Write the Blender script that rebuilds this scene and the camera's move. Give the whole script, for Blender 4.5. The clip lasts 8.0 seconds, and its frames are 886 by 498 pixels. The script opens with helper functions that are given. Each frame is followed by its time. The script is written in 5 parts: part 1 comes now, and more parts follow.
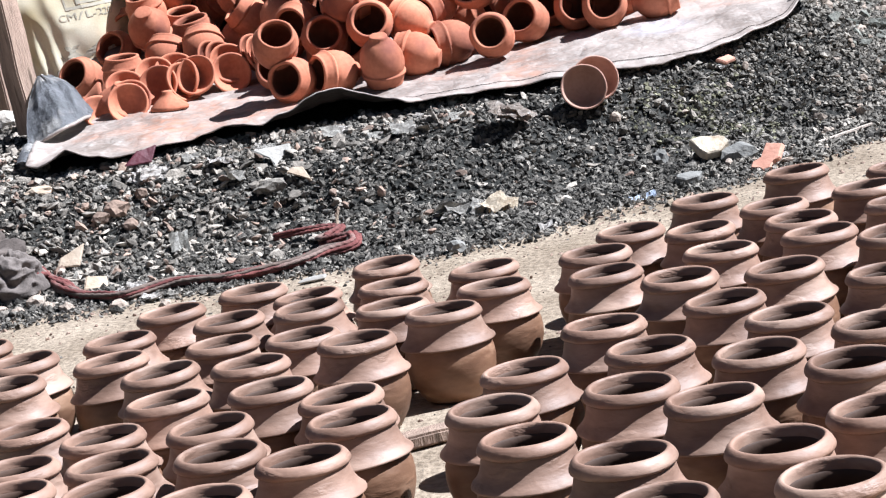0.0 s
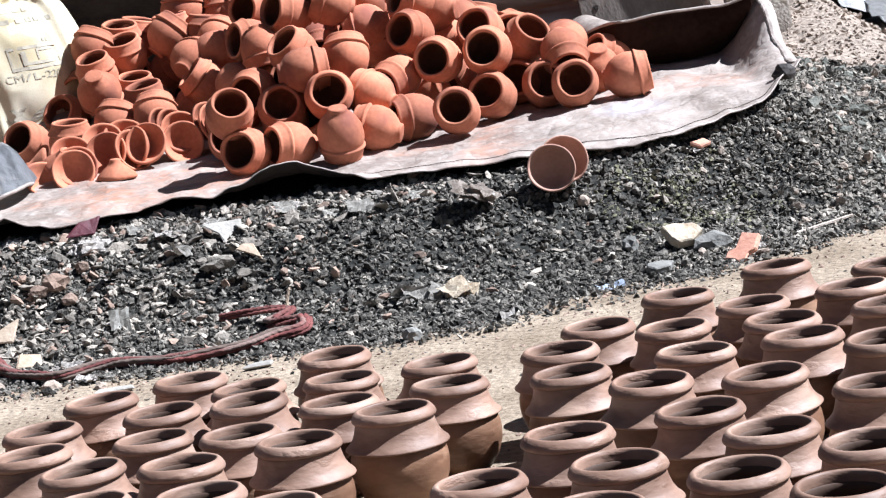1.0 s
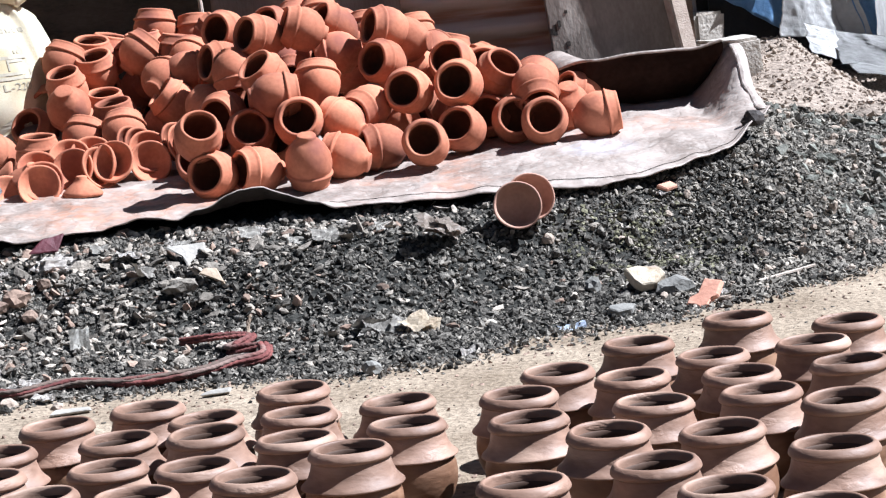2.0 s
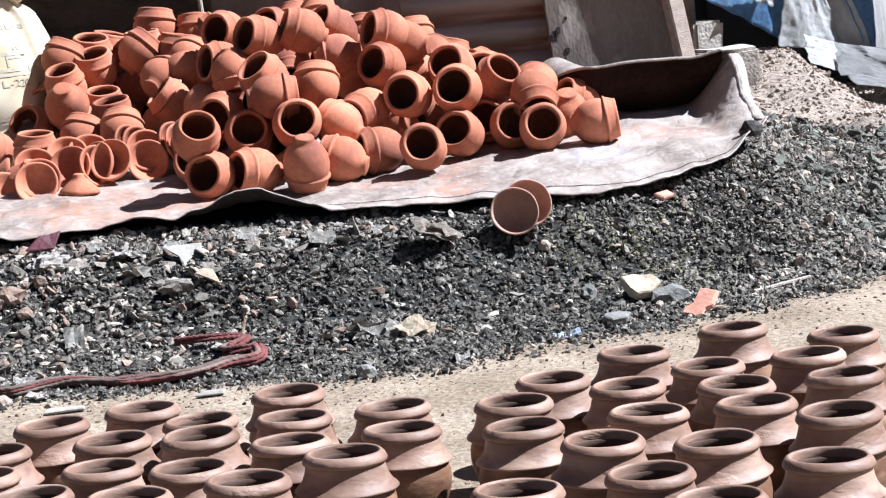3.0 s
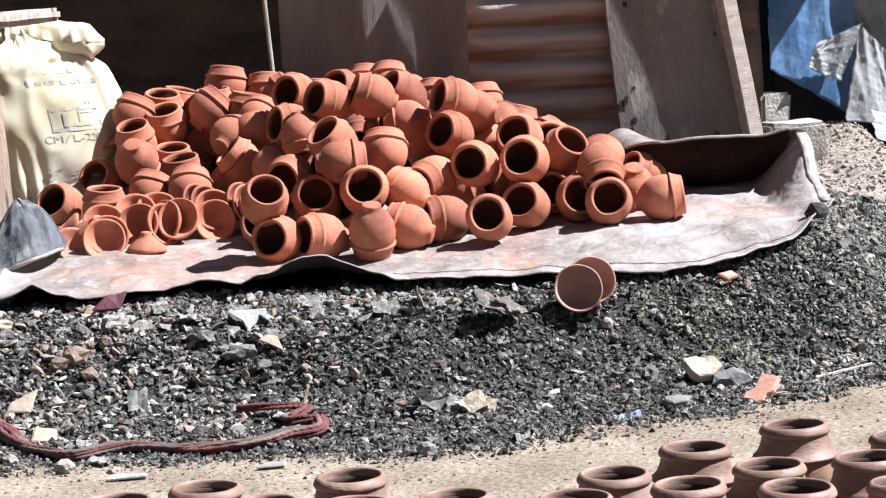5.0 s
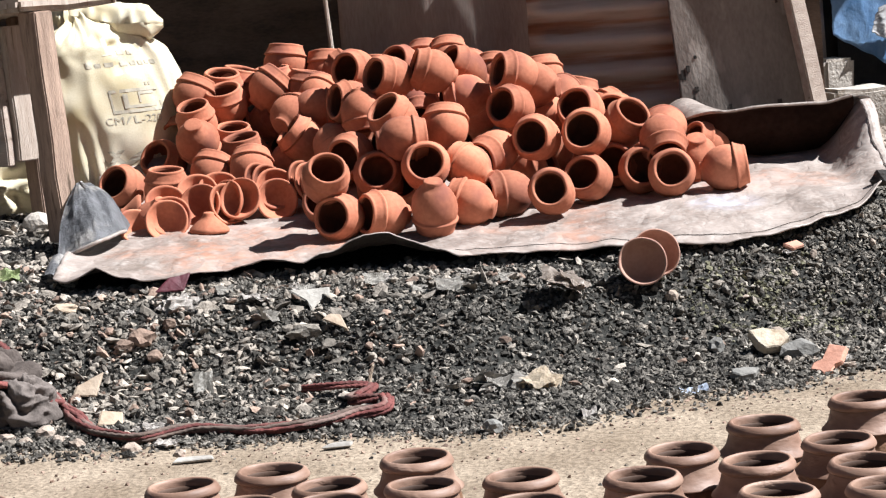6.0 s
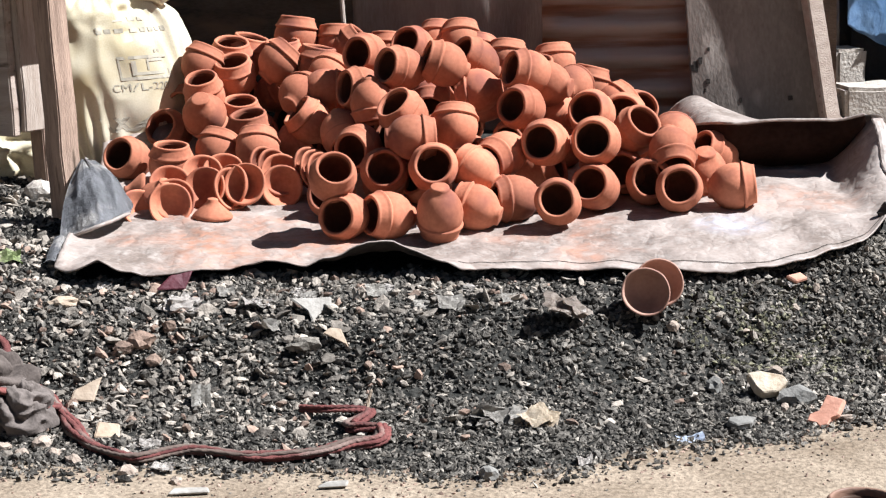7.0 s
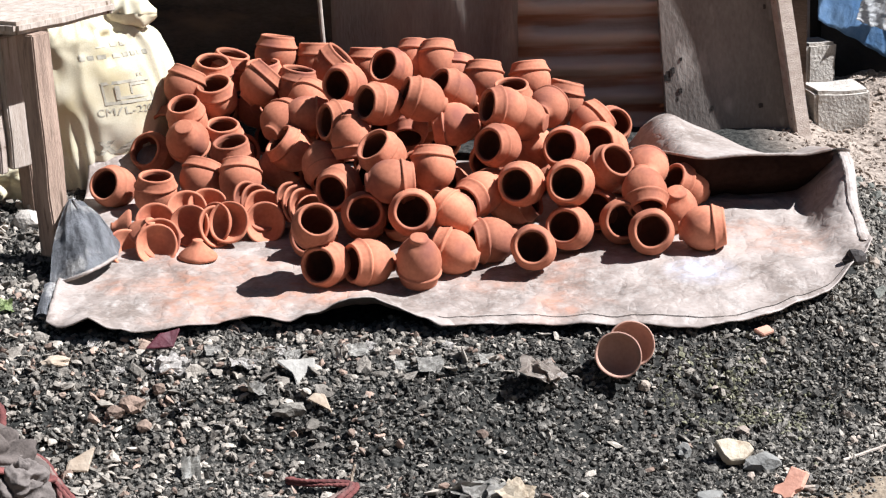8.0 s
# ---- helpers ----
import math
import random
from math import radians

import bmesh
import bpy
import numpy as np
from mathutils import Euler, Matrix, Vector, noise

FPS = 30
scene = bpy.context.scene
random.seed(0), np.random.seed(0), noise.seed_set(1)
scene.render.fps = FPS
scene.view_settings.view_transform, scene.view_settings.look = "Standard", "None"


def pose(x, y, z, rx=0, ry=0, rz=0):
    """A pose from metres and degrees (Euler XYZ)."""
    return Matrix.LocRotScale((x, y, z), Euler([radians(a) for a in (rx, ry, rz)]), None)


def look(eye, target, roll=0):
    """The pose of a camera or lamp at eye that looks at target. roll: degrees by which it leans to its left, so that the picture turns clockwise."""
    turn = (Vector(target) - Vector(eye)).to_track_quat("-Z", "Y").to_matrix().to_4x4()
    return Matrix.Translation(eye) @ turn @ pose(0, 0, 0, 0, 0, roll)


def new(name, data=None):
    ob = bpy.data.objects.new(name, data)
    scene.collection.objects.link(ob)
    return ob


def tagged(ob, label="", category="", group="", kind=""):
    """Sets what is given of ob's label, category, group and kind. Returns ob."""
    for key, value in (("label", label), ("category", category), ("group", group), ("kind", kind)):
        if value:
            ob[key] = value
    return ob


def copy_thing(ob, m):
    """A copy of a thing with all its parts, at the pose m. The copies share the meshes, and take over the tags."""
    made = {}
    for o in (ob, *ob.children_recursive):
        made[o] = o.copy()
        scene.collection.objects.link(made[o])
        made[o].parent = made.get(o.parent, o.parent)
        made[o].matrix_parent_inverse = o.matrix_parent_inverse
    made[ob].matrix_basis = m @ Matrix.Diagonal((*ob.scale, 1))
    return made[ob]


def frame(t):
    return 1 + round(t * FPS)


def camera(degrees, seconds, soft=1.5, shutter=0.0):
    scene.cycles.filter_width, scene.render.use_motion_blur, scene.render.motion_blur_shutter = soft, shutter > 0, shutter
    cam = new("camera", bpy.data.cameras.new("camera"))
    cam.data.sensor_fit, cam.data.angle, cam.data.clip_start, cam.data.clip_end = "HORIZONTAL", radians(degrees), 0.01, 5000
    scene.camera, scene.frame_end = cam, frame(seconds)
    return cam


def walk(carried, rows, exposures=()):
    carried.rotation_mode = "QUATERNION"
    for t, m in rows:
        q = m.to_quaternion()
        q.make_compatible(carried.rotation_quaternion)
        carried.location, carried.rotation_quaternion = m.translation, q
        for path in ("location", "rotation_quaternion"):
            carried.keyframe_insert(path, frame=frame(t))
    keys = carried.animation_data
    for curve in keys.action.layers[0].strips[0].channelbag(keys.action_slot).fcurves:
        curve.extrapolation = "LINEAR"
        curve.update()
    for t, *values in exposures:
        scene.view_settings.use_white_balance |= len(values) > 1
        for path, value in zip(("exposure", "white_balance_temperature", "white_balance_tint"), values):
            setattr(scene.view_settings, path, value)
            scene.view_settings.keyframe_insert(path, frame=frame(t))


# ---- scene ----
cam = camera(22.07, 8.0, soft=1.25)
walk(cam, [
    (0, look((-0.017, -6.679, 0.950), (0.072, -1.755, 0.091), -10.39)),
    (0.5, look((-0.012, -6.408, 0.920), (0.061, -1.477, 0.095), -9.82)),
    (1, look((0.010, -6.365, 0.932), (0.206, -1.422, 0.211), -8.64)),
    (1.5, look((0.012, -6.361, 0.970), (0.262, -1.411, 0.308), -7.54)),
    (2, look((0.012, -6.363, 0.971), (0.295, -1.420, 0.279), -6.08)),
    (3.3, look((0.003, -6.366, 0.987), (0.296, -1.422, 0.300), -4.93)),
    (3.5, look((0.006, -6.361, 0.995), (0.290, -1.416, 0.313), -4.92)),
    (4, look((0.005, -6.360, 1.041), (0.309, -1.431, 0.258), -4.32)),
    (4.5, look((0.002, -6.377, 1.081), (0.337, -1.432, 0.424), -2.66)),
    (4.7, look((-0.006, -6.385, 1.092), (0.249, -1.430, 0.480), -2.86)),
    (5.8, look((-0.016, -6.357, 1.092), (0.079, -1.398, 0.464), -3.93)),
    (6, look((-0.006, -6.353, 1.105), (0.031, -1.398, 0.437), -4.54)),
    (6.5, look((-0.010, -6.307, 1.180), (-0.057, -1.373, 0.369), -2.92)),
    (7, look((-0.033, -6.264, 1.556), (0.019, -1.368, 0.545), -1.22)),
    (7.5, look((-0.028, -6.265, 1.983), (0.009, -1.424, 0.732), -0.65)),
    (8, look((-0.025, -6.281, 2.292), (0.068, -1.495, 0.849), -1.40)),
], exposures=[(0, 1.42, 5620, 10), (4.7, 1.42, 5550, 10), (5.8, 1.26, 6080, 10), (8, 1.26, 5900, 10)])

# ---- light ----
SUN = Vector((0.63, -0.04, 0.775)).normalized()
world = bpy.data.worlds.new("sky")
scene.world = world
world.use_nodes = True
wn = world.node_tree
sky = wn.nodes.new("ShaderNodeTexSky")
sky.sky_type, sky.sun_disc = "NISHITA", False
sky.sun_elevation = math.asin(SUN.z)
sky.sun_rotation = math.atan2(SUN.x, SUN.y)
wn.nodes["Background"].inputs[1].default_value = 0.0155
wn.links.new(sky.outputs[0], wn.nodes["Background"].inputs[0])
sun = new("sun", bpy.data.lights.new("sun", "SUN"))
sun.data.energy, sun.data.angle, sun.data.color = 5.0, radians(0.5), (1.0, 0.98, 0.955)
sun.matrix_world = look(SUN * 20, (0, 0, 0))


# ---- materials ----
def mat(name, dark, light, scale=8.0, rough=0.8, bump=0.3, bump_scale=90.0, spots=None, spot_scale=3.0, spot_at=0.62,
        vary=0.12, metal=0.0, stretch=(1, 1, 1), island=False, spec=0.3, spot_soft=0.06, scuff=False):
    """Two-scale mottled surface: broad colour noise, fine grain with relief, and optional stains."""
    m = bpy.data.materials.new(name)
    m.use_nodes = True
    t = m.node_tree
    n, l = t.nodes, t.links
    b = n["Principled BSDF"]
    b.inputs["Roughness"].default_value, b.inputs["Metallic"].default_value = rough, metal
    b.inputs["Specular IOR Level"].default_value = spec
    co = n.new("ShaderNodeTexCoord")
    mp = n.new("ShaderNodeMapping")
    mp.inputs["Scale"].default_value = stretch
    l.new(co.outputs["Object"], mp.inputs[0])
    info = n.new("ShaderNodeObjectInfo")
    off = n.new("ShaderNodeVectorMath")
    off.operation = "MULTIPLY_ADD"
    off.inputs[1].default_value = (37, 23, 51)
    l.new(info.outputs["Random"], off.inputs[0])
    l.new(mp.outputs[0], off.inputs[2])
    a = n.new("ShaderNodeTexNoise")
    a.inputs["Scale"].default_value, a.inputs["Detail"].default_value = scale, 6
    l.new(off.outputs[0], a.inputs[0])
    f = n.new("ShaderNodeTexNoise")
    f.inputs["Scale"].default_value, f.inputs["Detail"].default_value = bump_scale, 5
    l.new(off.outputs[0], f.inputs[0])
    add = n.new("ShaderNodeMath")
    add.operation = "MULTIPLY_ADD"
    add.inputs[1].default_value = 0.45
    l.new(f.outputs[0], add.inputs[0])
    l.new(a.outputs[0], add.inputs[2])
    r = n.new("ShaderNodeValToRGB")
    r.color_ramp.elements[0].position, r.color_ramp.elements[1].position = 0.5, 0.95
    r.color_ramp.elements[0].color, r.color_ramp.elements[1].color = (*dark, 1), (*light, 1)
    l.new(add.outputs[0], r.inputs[0])
    col = r.outputs[0]
    if spots:
        s = n.new("ShaderNodeTexNoise")
        s.inputs["Scale"].default_value, s.inputs["Detail"].default_value = spot_scale, 4
        l.new(off.outputs[0], s.inputs[0])
        k = n.new("ShaderNodeMapRange")
        k.inputs["From Min"].default_value, k.inputs["From Max"].default_value = spot_at - spot_soft, spot_at + spot_soft
        l.new(s.outputs[0], k.inputs["Value"])
        mx = n.new("ShaderNodeMix")
        mx.data_type = "RGBA"
        l.new(k.outputs[0], mx.inputs["Factor"])
        l.new(col, mx.inputs[6])
        mx.inputs[7].default_value = (*spots, 1)
        col = mx.outputs[2]
    hs = n.new("ShaderNodeHueSaturation")
    vr = n.new("ShaderNodeMapRange")
    vr.inputs["To Min"].default_value, vr.inputs["To Max"].default_value = 1 - vary, 1 + vary
    if island:
        g = n.new("ShaderNodeNewGeometry")
        l.new(g.outputs["Random Per Island"], vr.inputs["Value"])
    else:
        l.new(info.outputs["Random"], vr.inputs["Value"])
    l.new(vr.outputs[0], hs.inputs["Value"])
    l.new(col, hs.inputs["Color"])
    l.new(hs.outputs[0], b.inputs["Base Color"])
    bp = n.new("ShaderNodeBump")
    bp.inputs["Strength"].default_value, bp.inputs["Distance"].default_value = bump, 0.01
    l.new(f.outputs[0], bp.inputs["Height"])
    if scuff:
        # finger-marked patches: coarse ridges that break out here and there
        where, mark = n.new("ShaderNodeTexNoise"), n.new("ShaderNodeTexNoise")
        where.inputs["Scale"].default_value, mark.inputs["Scale"].default_value = 13, 120
        k2 = n.new("ShaderNodeMapRange")
        k2.inputs["From Min"].default_value, k2.inputs["From Max"].default_value = 0.60, 0.68
        mul, tot = n.new("ShaderNodeMath"), n.new("ShaderNodeMath")
        mul.operation, tot.operation = "MULTIPLY", "MULTIPLY_ADD"
        tot.inputs[1].default_value = 1.6
        l.new(off.outputs[0], where.inputs[0])
        l.new(off.outputs[0], mark.inputs[0])
        l.new(where.outputs[0], k2.inputs["Value"])
        l.new(k2.outputs[0], mul.inputs[0])
        l.new(mark.outputs[0], mul.inputs[1])
        l.new(mul.outputs[0], tot.inputs[0])
        l.new(f.outputs[0], tot.inputs[2])
        l.new(tot.outputs[0], bp.inputs["Height"])
    l.new(bp.outputs[0], b.inputs["Normal"])
    return m


M_raw = mat("unfired_clay", (0.150, 0.083, 0.055), (0.300, 0.184, 0.130), 7, 0.58, 0.20, 34, spots=(0.34, 0.225, 0.165), spot_scale=6, spot_at=0.6, vary=0.14, spec=0.4, stretch=(1, 1, 2.5), scuff=True)
# raw clay darkened so the colour itself carries the shade inside the pots
M_inside = mat("shaded_inside_clay", (0.045, 0.026, 0.018), (0.10, 0.06, 0.042), 7, 0.7, 0.16, 34, vary=0.1, spec=0.2)
# orange-brown belly clay, with shade from flange and neighbours darkened into it
M_belly = mat("shaded_belly_clay", (0.105, 0.050, 0.027), (0.215, 0.115, 0.066), 7, 0.5, 0.16, 34, spots=(0.31, 0.185, 0.115), spot_scale=6, spot_at=0.6, vary=0.14, spec=0.4, stretch=(1, 1, 2.5), scuff=True)
M_red = mat("terracotta", (0.305, 0.101, 0.054), (0.51, 0.193, 0.109), 7, 0.85, 0.07, 90, spots=(0.235, 0.080, 0.053), spot_scale=9, spot_at=0.62, spot_soft=0.1, vary=0.2)
# terracotta darkened to paint the shade inside the fired pots
M_red_shade = mat("shaded_terracotta", (0.105, 0.036, 0.021), (0.21, 0.077, 0.046), 9, 0.9, 0.1, 60, vary=0.2, spec=0.1)
M_bowl = mat("brown_clay", (0.30, 0.165, 0.120), (0.44, 0.262, 0.198), 10, 0.75, 0.15, 90)
M_shard = mat("pale_terracotta", (0.46, 0.22, 0.15), (0.60, 0.32, 0.23), 12, 0.85, 0.2, 90)
M_char = mat("charcoal", (0.013, 0.012, 0.0105), (0.190, 0.170, 0.145), 60, 0.85, 0.5, 200, vary=0.75, island=True, spec=0.16)
M_ash = mat("ash_flakes", (0.125, 0.107, 0.087), (0.385, 0.332, 0.275), 30, 0.9, 0.4, 160, vary=0.6, island=True)
M_dust = mat("dusty_cinder", (0.10, 0.088, 0.073), (0.30, 0.267, 0.225), 40, 0.95, 0.4, 160, vary=0.55, island=True, spec=0.15)
M_clod = mat("grey_green_clod", (0.075, 0.074, 0.062), (0.22, 0.215, 0.185), 30, 0.95, 0.5, 120, vary=0.4, island=True, spec=0.15)
M_moss = mat("ochre_crust", (0.085, 0.080, 0.05), (0.20, 0.185, 0.125), 40, 0.95, 0.4, 160, vary=0.5, island=True, spec=0.15)
M_rubble = mat("pale_rubble", (0.21, 0.163, 0.128), (0.375, 0.305, 0.248), 20, 0.92, 0.5, 120, vary=0.15, island=True)
M_brownchip = mat("brown_shards", (0.15, 0.10, 0.075), (0.33, 0.235, 0.18), 25, 0.9, 0.4, 120, vary=0.4, island=True)
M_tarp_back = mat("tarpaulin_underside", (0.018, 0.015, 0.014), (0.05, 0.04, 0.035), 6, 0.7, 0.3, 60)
# brown underside taken near black to paint the shadow on the flap
M_flap = mat("shaded_brown_underside", (0.022, 0.011, 0.008), (0.050, 0.027, 0.020), 6, 0.9, 0.3, 60, spec=0.08)
M_tarp_fold = mat("grey_tarpaulin", (0.12, 0.12, 0.125), (0.25, 0.25, 0.26), 12, 0.6, 0.5, 60, spots=(0.40, 0.38, 0.36), spot_scale=11, spot_at=0.57, spot_soft=0.05, stretch=(1, 1, 0.5))
M_thread = mat("dark_thread", (0.03, 0.025, 0.02), (0.06, 0.05, 0.04), 30, 0.9, 0.2, 100)
M_sack = mat("woven_sack", (0.50, 0.43, 0.28), (0.69, 0.63, 0.49), 5, 0.5, 0.05, 220, spots=(0.52, 0.43, 0.25), spot_scale=4, spot_at=0.58, spot_soft=0.1)
M_ink = mat("faded_ink", (0.38, 0.345, 0.27), (0.50, 0.455, 0.36), 20, 0.8, 0.1, 100)
M_wood = mat("weathered_wood", (0.20, 0.137, 0.102), (0.41, 0.292, 0.22), 6, 0.85, 0.5, 60, stretch=(6, 6, 0.7), spots=(0.09, 0.06, 0.04), spot_scale=9, spot_at=0.66)
M_wood2 = mat("pale_timber", (0.28, 0.22, 0.175), (0.46, 0.39, 0.33), 6, 0.85, 0.4, 60, stretch=(6, 6, 0.7), spots=(0.12, 0.08, 0.05), spot_scale=9, spot_at=0.66)
M_plank = mat("greyed_plank", (0.33, 0.255, 0.205), (0.50, 0.41, 0.345), 6, 0.85, 0.35, 60, stretch=(0.7, 6, 6), spots=(0.14, 0.10, 0.075), spot_scale=8, spot_at=0.68)
M_board = mat("dusty_board", (0.145, 0.117, 0.098), (0.265, 0.221, 0.19), 3, 0.85, 0.2, 70, spots=(0.40, 0.345, 0.30), spot_scale=5, spot_at=0.62, spot_soft=0.05, stretch=(1.6, 1, 0.7))
M_fleck = mat("black_fleck", (0.02, 0.016, 0.014), (0.05, 0.04, 0.034), 20, 0.9, 0.2, 90)
M_tin = mat("dull_tin", (0.25, 0.20, 0.17), (0.42, 0.35, 0.30), 3, 0.7, 0.2, 50, stretch=(3, 3, 0.6))
M_shed = mat("dark_brown_boards", (0.06, 0.040, 0.029), (0.165, 0.112, 0.082), 3, 0.9, 0.3, 50, stretch=(1, 1, 3), spots=(0.20, 0.12, 0.075), spot_scale=2.5, spot_at=0.6)
M_concrete = mat("concrete", (0.34, 0.30, 0.26), (0.52, 0.47, 0.41), 12, 0.9, 0.6, 80, spots=(0.24, 0.2, 0.16), spot_scale=14, spot_at=0.66)
M_rope = mat("faded_red_cloth", (0.080, 0.025, 0.024), (0.21, 0.072, 0.061), 14, 0.95, 0.5, 110, spots=(0.18, 0.125, 0.105), spot_scale=5, spot_at=0.6)
M_rope2 = mat("greyed_cloth", (0.085, 0.06, 0.05), (0.17, 0.125, 0.10), 14, 0.95, 0.25, 120)
M_rag2 = mat("pale_dusty_rag", (0.085, 0.069, 0.06), (0.195, 0.163, 0.145), 9, 0.95, 0.3, 140)
M_paper = mat("dusty_paper", (0.22, 0.20, 0.175), (0.42, 0.39, 0.345), 14, 0.85, 0.4, 60)
M_cup = mat("dull_plastic", (0.24, 0.195, 0.16), (0.44, 0.375, 0.32), 14, 0.4, 0.3, 60)
M_burnt = mat("burnt_clay", (0.15, 0.10, 0.074), (0.31, 0.22, 0.168), 14, 0.9, 0.5, 80, vary=0.3)
M_rag = mat("dusty_rag", (0.050, 0.039, 0.033), (0.135, 0.109, 0.095), 9, 0.95, 0.3, 140)
M_white = mat("crumpled_white_plastic", (0.36, 0.32, 0.285), (0.60, 0.55, 0.50), 14, 0.5, 0.3, 60)
M_grey = mat("grey_plastic", (0.20, 0.185, 0.16), (0.38, 0.355, 0.31), 14, 0.5, 0.3, 60)
M_maroon = mat("maroon_plastic", (0.06, 0.012, 0.018), (0.12, 0.03, 0.04), 14, 0.6, 0.3, 60)
M_yellow = mat("pale_cream_stone", (0.38, 0.30, 0.21), (0.58, 0.50, 0.39), 14, 0.9, 0.5, 60, spots=(0.30, 0.21, 0.13), spot_scale=16, spot_at=0.64)
M_tan = mat("tan_card", (0.32, 0.24, 0.17), (0.46, 0.37, 0.28), 14, 0.9, 0.4, 60)
M_stone = mat("grey_stone", (0.12, 0.115, 0.105), (0.235, 0.222, 0.20), 14, 0.9, 0.6, 60)
M_blue = mat("blue_sheet", (0.10, 0.22, 0.42), (0.26, 0.40, 0.60), 6, 0.45, 0.3, 50)
M_silver = mat("grey_white_sheet", (0.42, 0.41, 0.40), (0.66, 0.645, 0.63), 6, 0.6, 0.3, 50)
M_greysheet = mat("dull_grey_sheet", (0.20, 0.195, 0.19), (0.35, 0.34, 0.33), 6, 0.6, 0.3, 50)
M_paleblue = mat("pale_blue_film", (0.42, 0.48, 0.60), (0.60, 0.65, 0.75), 10, 0.35, 0.3, 60)
M_green = mat("green_wrapper", (0.22, 0.30, 0.10), (0.50, 0.50, 0.30), 10, 0.5, 0.2, 60)


def ground_material():
    """Trodden dirt that gives way to black charcoal dust where the heap lies."""
    m = bpy.data.materials.new("yard_ground")
    m.use_nodes = True
    t = m.node_tree
    n, l = t.nodes, t.links
    b = n["Principled BSDF"]
    b.inputs["Roughness"].default_value = 0.95
    b.inputs["Specular IOR Level"].default_value = 0.15
    co = n.new("ShaderNodeTexCoord")
    big, fine = n.new("ShaderNodeTexNoise"), n.new("ShaderNodeTexNoise")
    big.inputs["Scale"].default_value, big.inputs["Detail"].default_value = 4, 8
    fine.inputs["Scale"].default_value, fine.inputs["Detail"].default_value = 60, 6
    for k in (big, fine):
        l.new(co.outputs["Object"], k.inputs[0])
    ramp = n.new("ShaderNodeValToRGB")
    e = ramp.color_ramp.elements
    e[0].position, e[0].color = 0.32, (0.205, 0.160, 0.114, 1)
    e[1].position, e[1].color = 0.68, (0.34, 0.278, 0.208, 1)
    l.new(big.outputs[0], ramp.inputs[0])
    soil = n.new("ShaderNodeMix")
    soil.data_type, soil.blend_type = "RGBA", "MULTIPLY"
    soil.inputs["Factor"].default_value = 0.55
    fr = n.new("ShaderNodeValToRGB")
    fr.color_ramp.elements[0].position, fr.color_ramp.elements[0].color = 0.35, (0.5, 0.45, 0.42, 1)
    fr.color_ramp.elements[1].position, fr.color_ramp.elements[1].color = 0.6, (1.15, 1.12, 1.1, 1)
    l.new(fine.outputs[0], fr.inputs[0])
    l.new(ramp.outputs[0], soil.inputs[6])
    l.new(fr.outputs[0], soil.inputs[7])
    coal = n.new("ShaderNodeValToRGB")
    coal.color_ramp.elements[0].position, coal.color_ramp.elements[0].color = 0.35, (0.010, 0.010, 0.009, 1)
    coal.color_ramp.elements[1].position, coal.color_ramp.elements[1].color = 0.75, (0.06, 0.057, 0.05, 1)
    l.new(fine.outputs[0], coal.inputs[0])
    rub = n.new("ShaderNodeValToRGB")
    rub.color_ramp.elements[0].position, rub.color_ramp.elements[0].color = 0.35, (0.17, 0.135, 0.108, 1)
    rub.color_ramp.elements[1].position, rub.color_ramp.elements[1].color = 0.7, (0.37, 0.30, 0.245, 1)
    l.new(fine.outputs[0], rub.inputs[0])
    at = n.new("ShaderNodeAttribute")
    at.attribute_name = "cover"
    sep = n.new("ShaderNodeSeparateColor")
    l.new(at.outputs["Color"], sep.inputs[0])
    edge = n.new("ShaderNodeMath")
    edge.operation = "MULTIPLY_ADD"
    edge.inputs[1].default_value = 0.7
    l.new(fine.outputs[0], edge.inputs[0])
    l.new(sep.outputs[0], edge.inputs[2])
    k = n.new("ShaderNodeMapRange")
    k.inputs["From Min"].default_value, k.inputs["From Max"].default_value = 0.75, 0.95
    l.new(edge.outputs[0], k.inputs["Value"])
    m1, m2 = n.new("ShaderNodeMix"), n.new("ShaderNodeMix")
    m1.data_type = m2.data_type = "RGBA"
    l.new(k.outputs[0], m1.inputs["Factor"])
    l.new(soil.outputs[2], m1.inputs[6])
    l.new(coal.outputs[0], m1.inputs[7])
    l.new(sep.outputs[1], m2.inputs["Factor"])
    l.new(m1.outputs[2], m2.inputs[6])
    l.new(rub.outputs[0], m2.inputs[7])
    l.new(m2.outputs[2], b.inputs["Base Color"])
    bp = n.new("ShaderNodeBump")
    bp.inputs["Strength"].default_value, bp.inputs["Distance"].default_value = 0.8, 0.012
    l.new(fine.outputs[0], bp.inputs["Height"])
    l.new(bp.outputs[0], b.inputs["Normal"])
    return m


M_ground = ground_material()


def node(t, kind, links=(), **values):
    """One node with its settings; links are (input, source socket), values set inputs by name."""
    k = t.nodes.new("ShaderNode" + kind)
    for name, v in values.items():
        k.inputs[name.replace("_", " ")].default_value = v
    for name, src in links:
        t.links.new(src, k.inputs[name])
    return k


def ramp(t, src, *stops):
    r = t.nodes.new("ShaderNodeValToRGB")
    e = r.color_ramp.elements
    while len(e) < len(stops):
        e.new(0.5)
    for k, (at, c) in zip(e, stops):
        k.position, k.color = at, (*c, 1)
    t.links.new(src, r.inputs[0])
    return r.outputs[0]


